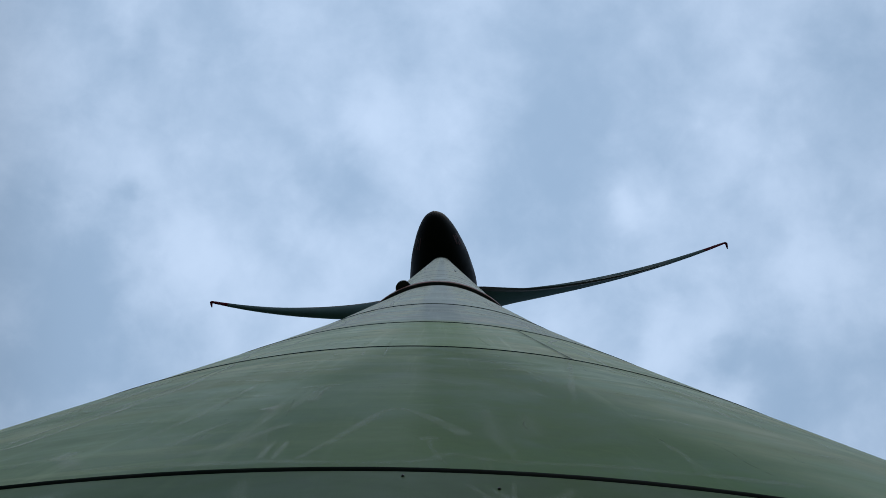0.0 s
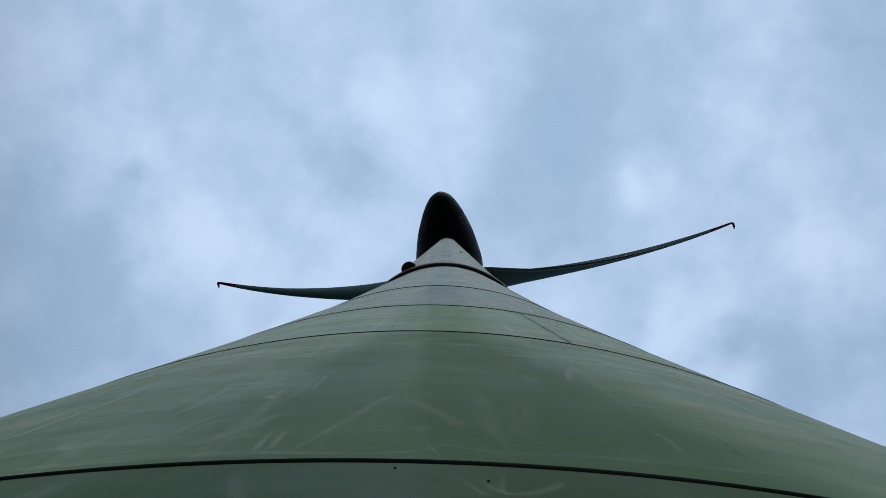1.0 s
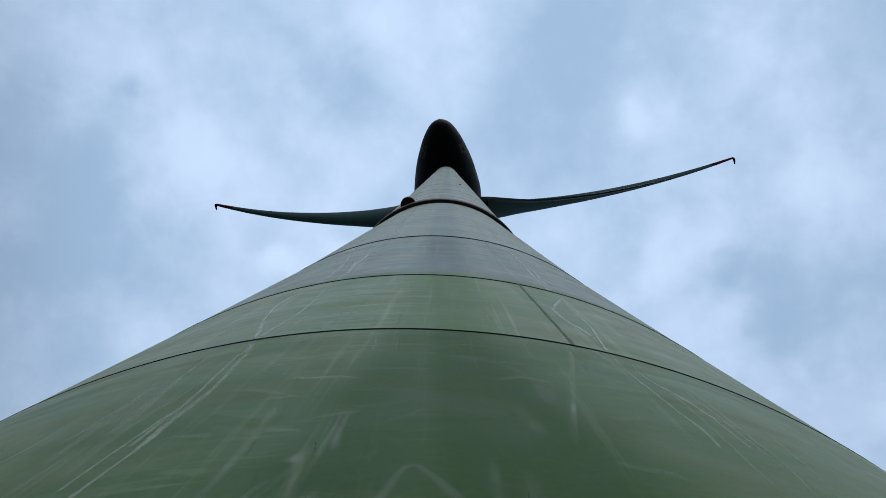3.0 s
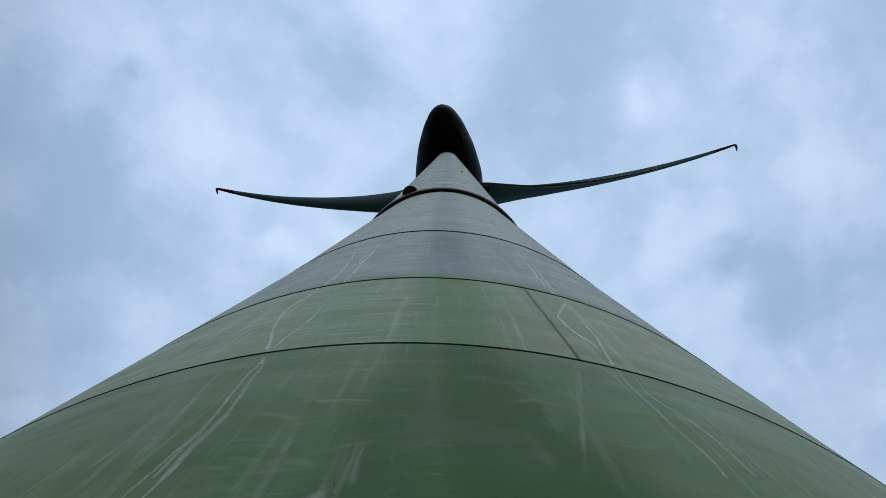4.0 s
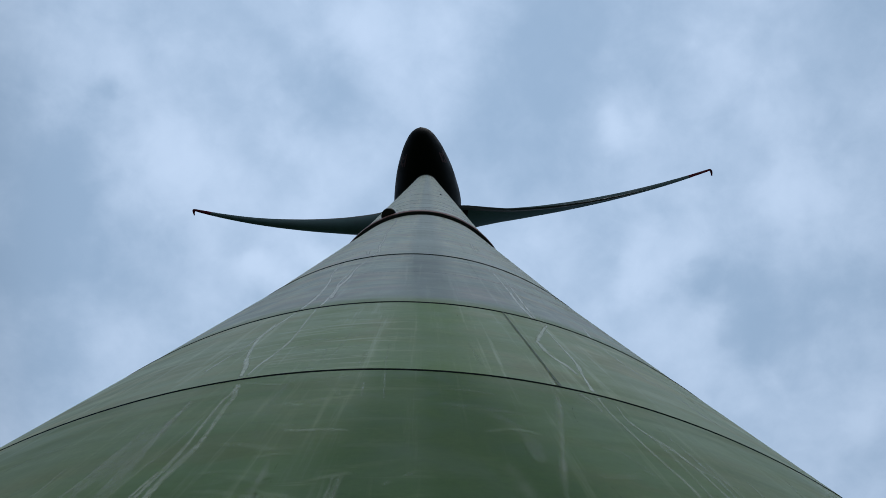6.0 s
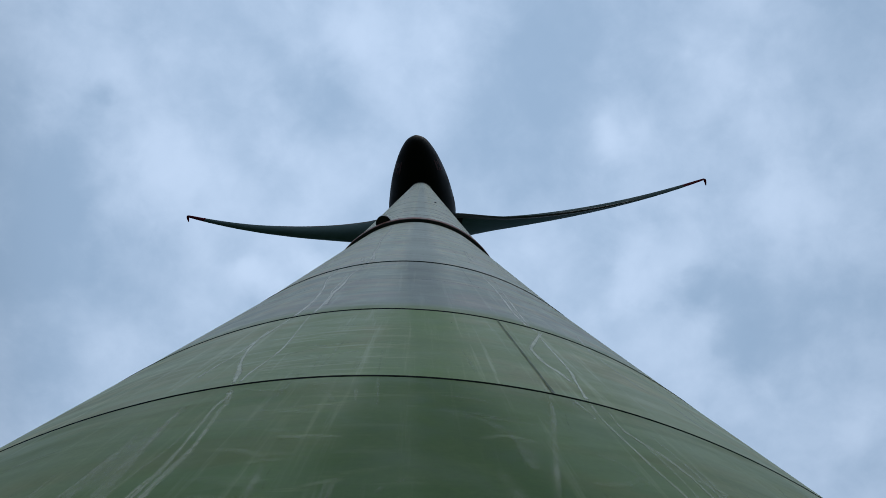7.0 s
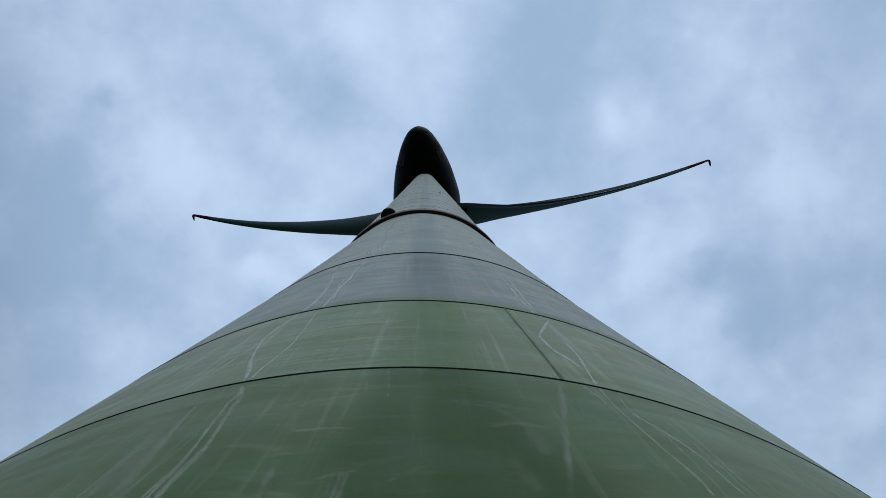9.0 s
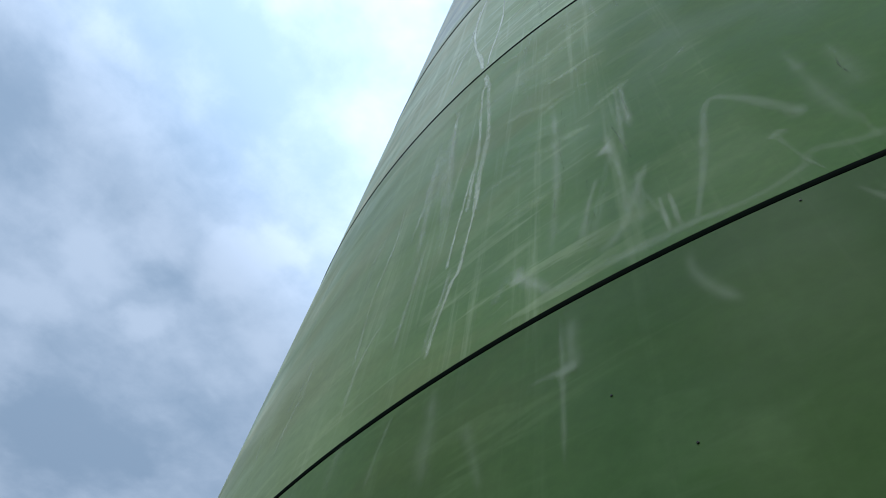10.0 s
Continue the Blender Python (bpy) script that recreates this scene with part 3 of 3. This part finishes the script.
streak("faint", 0.040, (-81.25, 4.531), (-82.32, 4.065), (-83.86, 3.485), (-84.68, 3.142))
streak("faint", 0.030, (-79.67, 4.558), (-79.28, 4.376), (-78.86, 4.328))
streak("faint", 0.030, (-85.98, 5.291), (-85.43, 4.710))
streak("faint", 0.030, (-75.83, 8.784), (-75.28, 7.876), (-74.34, 7.095))
streak("faint", 0.100, (-73.10, 13.638), (-74.21, 12.496))
streak("faint", 0.030, (-76.50, 8.278), (-75.53, 6.598))
streak("crack", 0.014, (-80.31, 10.580), (-80.39, 9.621), (-80.42, 8.606))
streak("faint", 0.020, (-95.63, 2.538), (-95.59, 2.416), (-95.59, 2.269), (-95.60, 2.187))
streak("faint", 0.030, (-96.63, 2.394), (-95.98, 2.396), (-95.22, 2.386))
streak("faint", 0.040, (-98.56, 2.409), (-98.12, 2.317), (-97.72, 2.217))
streak("faint", 0.060, (-99.90, 2.553), (-99.79, 2.405), (-99.70, 2.282))
streak("faint", 0.050, (-103.74, 2.553), (-104.03, 2.548), (-104.16, 2.439))
streak("faint", 0.030, (-101.53, 2.553), (-101.93, 2.436), (-102.03, 2.363))
streak("faint", 0.030, (-110.22, 3.051), (-110.52, 2.953))
streak("faint", 0.030, (-113.29, 3.093), (-112.43, 2.897), (-112.20, 2.771))
streak("crack", 0.014, (-78.31, 16.15), (-78.31, 13.99))
streak("crack", 0.014, (-79.2, 13.9), (-79.2, 11.8))

# staggered upright weld seams of the upper rings
for k, (lo, hi) in enumerate(zip(FEET[10:], FEET[11:])):
    for turn in (0, 62, -55):
        deg = -80.5 + 2.2 * (k % 3) + turn
        streak("crack", 0.012 + 0.002 * k, (deg, lo + 0.05), (deg, (lo + hi) / 2), (deg, hi - 0.05))
streak("faint", 0.040, (-114.01, 3.991), (-113.56, 3.689), (-112.47, 3.391))
streak("faint", 0.060, (-105.99, 3.631), (-106.98, 3.459), (-106.51, 3.215))
streak("faint", 0.050, (-110.23, 3.227), (-109.84, 3.007), (-109.40, 2.857))
streak("faint", 0.070, (-88.18, 4.044), (-85.35, 4.050), (-82.53, 4.038))
streak("faint", 0.060, (-81.51, 3.832), (-79.92, 3.778), (-79.10, 3.589))
streak("faint", 0.050, (-97.05, 4.762), (-97.66, 4.150), (-97.02, 3.671))
streak("faint", 0.030, (-95.45, 5.504), (-95.85, 4.971), (-96.18, 4.633))
streak("faint", 0.030, (-93.34, 5.074), (-93.56, 4.708), (-93.71, 4.603))
streak("film", 0.030, (-99.55, 5.915), (-96.48, 5.912), (-93.50, 5.988))
streak("film", 0.030, (-98.36, 5.570), (-95.72, 5.567), (-92.84, 5.653))
streak("film", 0.030, (-99.05, 5.337), (-96.50, 5.301), (-94.16, 5.376))
streak("film", 0.030, (-98.52, 5.038), (-95.99, 5.044), (-93.54, 5.121))
streak("film", 0.030, (-98.66, 4.801), (-96.58, 4.808), (-94.58, 4.871))
streak("film", 0.030, (-100.13, 5.095), (-98.61, 5.175), (-97.25, 5.230))
streak("film", 0.030, (-98.70, 6.191), (-95.26, 6.207), (-92.20, 6.242))
streak("faint", 0.050, (-69.04, 7.031), (-65.43, 6.709), (-62.48, 6.369), (-65.96, 5.336), (-67.04, 4.709))
streak("faint", 0.030, (-68.80, 4.147), (-69.42, 3.992), (-70.02, 3.835))
streak("faint", 0.060, (-84.88, 3.939), (-84.72, 3.767), (-84.58, 3.618))
streak("faint", 0.040, (-106.88, 4.060), (-109.45, 3.986), (-110.39, 3.829))
streak("faint", 0.040, (-109.10, 2.982), (-109.12, 2.948), (-109.13, 2.915))
streak("faint", 0.030, (-93.33, 3.137), (-93.80, 2.948), (-94.54, 2.767))
streak("faint", 0.015, (-92.11, 2.758), (-92.10, 2.692), (-92.11, 2.632))
streak("faint", 0.020, (-87.43, 2.531), (-87.52, 2.470), (-87.50, 2.434))
streak("faint", 0.040, (-86.42, 2.529), (-86.67, 2.473), (-87.45, 2.443), (-87.96, 2.501))
streak("faint", 0.030, (-92.06, 2.549), (-92.07, 2.476), (-91.70, 2.408), (-91.18, 2.351))
streak("faint", 0.050, (-95.33, 2.527), (-95.34, 2.411), (-95.41, 2.366))
streak("faint", 0.030, (-95.81, 2.380), (-95.43, 2.390), (-95.10, 2.391))
streak("film", 0.030, (-93.77, 3.061), (-93.63, 3.081), (-93.47, 3.105))
streak("faint", 0.050, (-97.98, 2.684), (-97.72, 2.736), (-97.32, 2.780))
streak("faint", 0.020, (-92.09, 2.753), (-92.05, 2.670), (-92.02, 2.607))
streak("faint", 0.050, (-94.53, 2.677), (-94.19, 2.804), (-93.35, 2.953))
streak("bloom", 0.030, (-90.21, 3.391), (-89.99, 3.411), (-89.75, 3.433))
streak("faint", 0.030, (-91.09, 3.321), (-90.89, 3.339), (-90.67, 3.367))
streak("faint", 0.060, (-78.95, 3.031), (-77.89, 3.045), (-76.49, 3.095))
streak("faint", 0.050, (-85.23, 3.695), (-84.72, 3.669), (-84.39, 3.562))
streak("faint", 0.060, (-82.18, 3.173), (-81.13, 3.132), (-79.97, 3.053))
# long lime runs, from the upper rings down
streak("run", 0.034, (-101.29, 4.598), (-101.88, 4.834), (-102.81, 5.100), (-103.57, 5.396), (-104.06, 5.722), (-103.87, 6.091), (-103.38, 6.571))
streak("run", 0.040, (-103.44, 6.590), (-103.15, 7.228), (-104.14, 8.274), (-106.12, 9.292), (-107.24, 10.383), (-106.88, 10.646))
streak("run", 0.040, (-106.88, 10.674), (-106.77, 10.745))
streak("run", 0.020, (-100.96, 4.603), (-100.93, 4.815), (-100.56, 5.074), (-100.39, 5.324), (-100.55, 5.629), (-100.88, 6.031), (-101.23, 6.502), (-101.22, 6.569))
streak("run", 0.020, (-101.22, 6.597), (-101.15, 6.957), (-101.43, 7.567), (-102.07, 8.013), (-102.33, 8.726), (-103.70, 9.923))
streak("run", 0.045, (-100.75, 6.967), (-101.44, 7.795), (-101.27, 8.345), (-101.84, 9.420), (-100.88, 10.278), (-100.92, 10.646))
streak("run", 0.045, (-100.92, 10.674), (-101.03, 11.769))
streak("run", 0.020, (-104.23, 6.142), (-104.22, 5.765), (-104.31, 5.396), (-104.78, 5.171), (-105.17, 4.887))
streak("run", 0.060, (-102.37, 11.009), (-103.34, 11.688), (-100.17, 11.118), (-101.56, 12.405), (-101.93, 13.525), (-103.65, 15.579), (-104.07, 18.520), (-105.45, 20.472))
streak("run", 0.030, (-101.00, 4.527), (-100.66, 4.365), (-100.77, 4.267), (-100.63, 4.123), (-100.40, 3.931), (-100.20, 3.782), (-100.03, 3.592), (-100.05, 3.410), (-100.01, 3.226))
streak("run", 0.040, (-100.94, 4.485), (-100.29, 4.276), (-100.18, 4.154), (-99.79, 3.914), (-99.55, 3.717), (-99.60, 3.568), (-99.66, 3.402), (-99.52, 3.207))
streak("film", 0.022, (-100.75, 4.172), (-100.83, 4.023), (-100.79, 3.833), (-100.94, 3.674), (-101.23, 3.513), (-101.30, 3.325), (-101.25, 3.242))
streak("film", 0.080, (-102.93, 4.350), (-102.67, 4.086), (-102.80, 3.897), (-102.71, 3.727), (-102.51, 3.548), (-102.53, 3.424))
streak("run", 0.040, (-75.96, 6.469), (-79.02, 5.738), (-79.34, 5.565), (-79.16, 5.267), (-78.53, 5.112), (-78.17, 4.910))
streak("run", 0.026, (-76.85, 6.219), (-77.05, 5.640), (-77.24, 5.238), (-77.76, 4.949), (-78.18, 4.675), (-78.27, 4.595))
streak("run", 0.026, (-78.27, 4.567), (-78.40, 4.446), (-78.47, 4.253), (-78.24, 4.002), (-78.05, 3.793), (-77.79, 3.607), (-77.95, 3.435))
streak("run", 0.018, (-79.49, 4.546), (-79.12, 4.433), (-78.99, 4.304), (-79.37, 4.308))
streak("run", 0.018, (-77.36, 4.479), (-77.64, 4.252), (-77.10, 4.077), (-76.47, 3.947), (-76.04, 3.810), (-74.62, 3.722))
streak("run", 0.018, (-77.92, 4.238), (-77.23, 4.129), (-76.46, 3.982), (-76.16, 3.819), (-76.14, 3.638), (-76.09, 3.519))
streak("run", 0.026, (-69.05, 7.099), (-70.13, 6.597))
streak("run", 0.026, (-70.13, 6.569), (-70.62, 6.351), (-70.44, 5.909), (-69.81, 5.509), (-68.29, 5.328), (-68.09, 5.038), (-67.43, 4.852))
streak("film", 0.026, (-66.68, 6.471), (-66.21, 5.994), (-65.80, 5.602), (-66.16, 5.178))
streak("run", 0.034, (-76.52, 10.199), (-76.21, 9.446), (-76.60, 8.263), (-77.18, 7.264), (-77.08, 6.710), (-76.68, 6.597))
streak("run", 0.034, (-76.68, 6.569), (-76.24, 6.441))
streak("run", 0.024, (-73.82, 10.469), (-76.22, 7.457), (-76.68, 6.634))
streak("run", 0.060, (-74.48, 14.018), (-75.45, 12.814), (-75.21, 12.117))
streak("film", 0.034, (-80.59, 4.752), (-81.00, 4.595))
streak("film", 0.034, (-81.00, 4.567), (-81.08, 4.549), (-81.70, 4.239), (-82.47, 3.958), (-83.19, 3.696), (-83.93, 3.409), (-84.39, 3.238))
# hairline cracks
streak("crack", 0.005, (-92.58, 3.215), (-92.67, 3.323))
streak("crack", 0.005, (-94.28, 2.785), (-94.41, 2.865), (-94.47, 2.923), (-94.44, 3.002))
streak("crack", 0.005, (-95.27, 3.051), (-95.33, 3.134), (-95.44, 3.229), (-95.40, 3.330))
streak("crack", 0.005, (-95.72, 2.887), (-95.73, 2.928), (-95.70, 2.982))
streak("crack", 0.005, (-95.13, 3.348), (-95.27, 3.452), (-95.26, 3.506))
streak("crack", 0.005, (-92.82, 2.944), (-92.96, 3.031), (-93.33, 3.205))
streak("crack", 0.005, (-80.85, 4.288), (-81.19, 4.145), (-81.28, 4.037))
streak("crack", 0.005, (-81.93, 3.478), (-81.81, 3.403), (-81.71, 3.350))
streak("crack", 0.005, (-81.62, 2.951), (-81.54, 2.878), (-81.65, 2.792), (-81.59, 2.752), (-81.52, 2.696))
streak("crack", 0.005, (-79.42, 3.027), (-79.52, 2.938), (-79.54, 2.887), (-79.63, 2.821))
streak("crack", 0.005, (-86.43, 3.028), (-86.50, 2.961), (-86.60, 2.920), (-86.58, 2.869))
streak("crack", 0.005, (-83.25, 2.940), (-83.16, 2.895), (-83.12, 2.831))
# wiping marks
streak("wipe", 0.050, (-96.34, 4.438), (-94.75, 4.328), (-93.95, 4.112))
streak("wipe", 0.050, (-96.12, 4.109), (-94.86, 4.046), (-93.85, 4.013))
streak("wipe", 0.050, (-96.27, 3.796), (-94.98, 3.771), (-93.92, 3.724))
streak("wipe", 0.050, (-96.10, 3.624), (-94.89, 3.614), (-93.65, 3.550))
streak("wipe", 0.050, (-96.23, 3.338), (-94.92, 3.281), (-93.82, 3.253))
streak("wipe", 0.050, (-98.63, 4.101), (-97.06, 4.098), (-94.88, 4.014))
streak("wipe", 0.050, (-98.27, 3.913), (-96.63, 3.864), (-94.97, 3.793))
streak("wipe", 0.050, (-98.97, 3.708), (-97.23, 3.671), (-95.35, 3.568))
streak("wipe", 0.050, (-98.03, 3.446), (-96.52, 3.404), (-94.89, 3.328))
streak("wipe", 0.050, (-98.54, 3.341), (-96.78, 3.313), (-95.19, 3.243))
streak("wipe", 0.050, (-97.93, 3.042), (-96.68, 3.018), (-95.30, 2.970))
streak("wipe", 0.050, (-98.93, 4.687), (-97.26, 4.660), (-95.98, 4.595))
streak("wipe", 0.050, (-95.98, 4.567), (-95.28, 4.538))
streak("film", 0.022, (-92.85, 3.439), (-92.89, 3.271), (-92.96, 3.147), (-92.98, 2.972))
streak("film", 0.040, (-93.59, 3.181), (-93.46, 3.068), (-93.32, 2.943), (-93.31, 2.824), (-93.38, 2.703))
streak("film", 0.050, (-92.80, 2.902), (-92.88, 2.805), (-92.98, 2.677))
streak("film", 0.040, (-94.01, 2.969), (-94.39, 2.890), (-94.68, 2.789), (-94.83, 2.712))
streak("film", 0.035, (-95.70, 3.605), (-95.61, 3.300), (-95.61, 3.066), (-95.76, 2.862), (-95.88, 2.695))
streak("film", 0.020, (-92.37, 2.756), (-92.35, 2.688), (-92.33, 2.607))
streak("faint", 0.040, (-87.43, 3.128), (-87.46, 3.030), (-87.46, 2.887), (-87.41, 2.776), (-87.37, 2.655))
streak("faint", 0.060, (-86.41, 3.056), (-86.43, 2.940), (-86.55, 2.832), (-86.63, 2.778))
streak("film", 0.030, (-105.59, 3.755), (-105.16, 3.491), (-105.30, 3.337), (-105.51, 3.177), (-105.24, 2.984), (-105.08, 2.804))
streak("film", 0.030, (-100.26, 2.992), (-100.40, 2.881), (-100.67, 2.790), (-100.79, 2.663))
streak("film", 0.040, (-102.25, 3.271), (-102.36, 3.053), (-102.48, 2.915), (-102.55, 2.753))
streak("film", 0.030, (-103.50, 2.976), (-104.26, 2.928), (-104.71, 2.825), (-104.75, 2.695))
streak("film", 0.024, (-109.44, 3.128), (-109.41, 2.984), (-109.78, 2.875), (-109.73, 2.757))
# broad pale runs on both flanks
streak("film", 0.050, (-103.13, 4.377), (-102.33, 3.915), (-101.60, 3.525), (-101.28, 3.219), (-101.21, 3.032))
streak("film", 0.060, (-103.87, 4.165), (-103.27, 3.728), (-103.02, 3.466), (-102.80, 3.234), (-102.67, 3.094))
streak("film", 0.030, (-103.01, 4.209), (-102.04, 3.701), (-101.62, 3.342), (-101.46, 3.146))
streak("film", 0.040, (-103.57, 3.889), (-103.46, 3.552), (-103.72, 3.315))
streak("film", 0.022, (-78.12, 4.513), (-77.60, 4.232), (-77.03, 3.971), (-77.09, 3.647), (-77.32, 3.372), (-77.47, 3.102))
streak("film", 0.020, (-75.01, 4.113), (-75.18, 3.721), (-75.30, 3.433), (-76.13, 3.129))
streak("film", 0.022, (-75.87, 4.313), (-75.54, 3.923), (-75.62, 3.584), (-75.68, 3.329))
streak("film", 0.020, (-73.27, 3.912), (-73.72, 3.572), (-74.37, 3.282))
streak("faint", 0.100, (-86.67, 4.089), (-85.39, 3.954), (-84.41, 3.756), (-84.29, 3.541))
streak("faint", 0.080, (-86.12, 3.550), (-85.62, 3.388), (-85.44, 3.267))
streak("faint", 0.060, (-88.58, 4.290), (-86.80, 4.298), (-84.92, 4.259))
streak("faint", 0.060, (-88.60, 4.064), (-86.67, 4.089), (-84.65, 4.057))
streak("wipe", 0.050, (-96.57, 4.447), (-95.24, 4.462), (-93.51, 4.456))
streak("wipe", 0.050, (-96.78, 4.098), (-95.38, 4.134), (-93.26, 4.131))
streak("wipe", 0.050, (-95.69, 3.768), (-94.18, 3.782), (-92.58, 3.750))
streak("wipe", 0.050, (-96.82, 3.544), (-95.51, 3.568), (-94.09, 3.559))
streak("wipe", 0.050, (-96.74, 3.244), (-95.68, 3.272), (-94.08, 3.264))
streak("film", 0.030, (-93.07, 4.396), (-92.84, 4.149))
streak("bloom", 0.030, (-91.88, 4.529), (-91.62, 4.122))
streak("film", 0.030, (-92.56, 3.089), (-92.65, 3.240), (-92.60, 3.423))
streak("run", 0.028, (-99.55, 3.355), (-99.58, 3.193), (-99.70, 3.058), (-99.81, 2.938), (-100.06, 2.906), (-100.26, 2.830), (-100.46, 2.758), (-100.59, 2.653))
streak("run", 0.020, (-100.17, 3.521), (-100.30, 3.314), (-100.45, 3.140), (-100.52, 2.984))
streak("film", 0.030, (-103.07, 4.375), (-102.56, 4.028), (-102.32, 3.761), (-101.98, 3.487), (-101.61, 3.224))
# broad strokes left by a cleaning cloth
streak("film", 0.050, (-92.47, 2.922), (-92.66, 2.862), (-93.00, 2.805), (-93.38, 2.727), (-93.87, 2.679), (-94.64, 2.670))
streak("film", 0.050, (-97.05, 2.782), (-97.08, 2.752), (-97.03, 2.714))
streak("film", 0.050, (-97.25, 2.758), (-96.32, 2.668), (-95.75, 2.612))
streak("film", 0.050, (-93.53, 3.096), (-93.69, 3.072), (-93.85, 3.050))
streak("faint", 0.020, (-92.85, 2.826), (-92.50, 2.715), (-92.18, 2.613))
streak("faint", 0.020, (-92.08, 2.750), (-92.04, 2.673), (-92.07, 2.606))
streak("faint", 0.025, (-83.38, 2.910), (-83.16, 2.808), (-83.40, 2.642))
streak("faint", 0.025, (-87.18, 2.733), (-87.22, 2.652), (-87.21, 2.589))
streak("wipe", 0.040, (-100.54, 4.500), (-98.67, 4.414), (-97.10, 4.386))
streak("wipe", 0.050, (-100.88, 4.058), (-98.69, 4.017), (-96.32, 3.974))
streak("wipe", 0.050, (-98.71, 3.449), (-96.86, 3.456), (-94.70, 3.379))
streak("wipe", 0.050, (-99.18, 3.284), (-98.07, 3.273), (-96.94, 3.254))
streak("wipe", 0.050, (-98.26, 3.036), (-96.65, 3.034), (-95.05, 3.032))
streak("wipe", 0.040, (-95.76, 2.814), (-95.34, 2.833), (-94.77, 2.841))
streak("wipe", 0.050, (-95.83, 3.759), (-94.78, 3.780), (-93.50, 3.761))
streak("wipe", 0.050, (-94.18, 3.342), (-93.11, 3.382), (-91.97, 3.412))
streak("wipe", 0.050, (-86.73, 3.786), (-85.10, 3.864), (-83.39, 3.823))
streak("wipe", 0.060, (-82.45, 3.576), (-81.47, 3.540), (-79.34, 3.656))
streak("wipe", 0.060, (-83.27, 3.178), (-82.35, 3.144), (-81.01, 3.168))
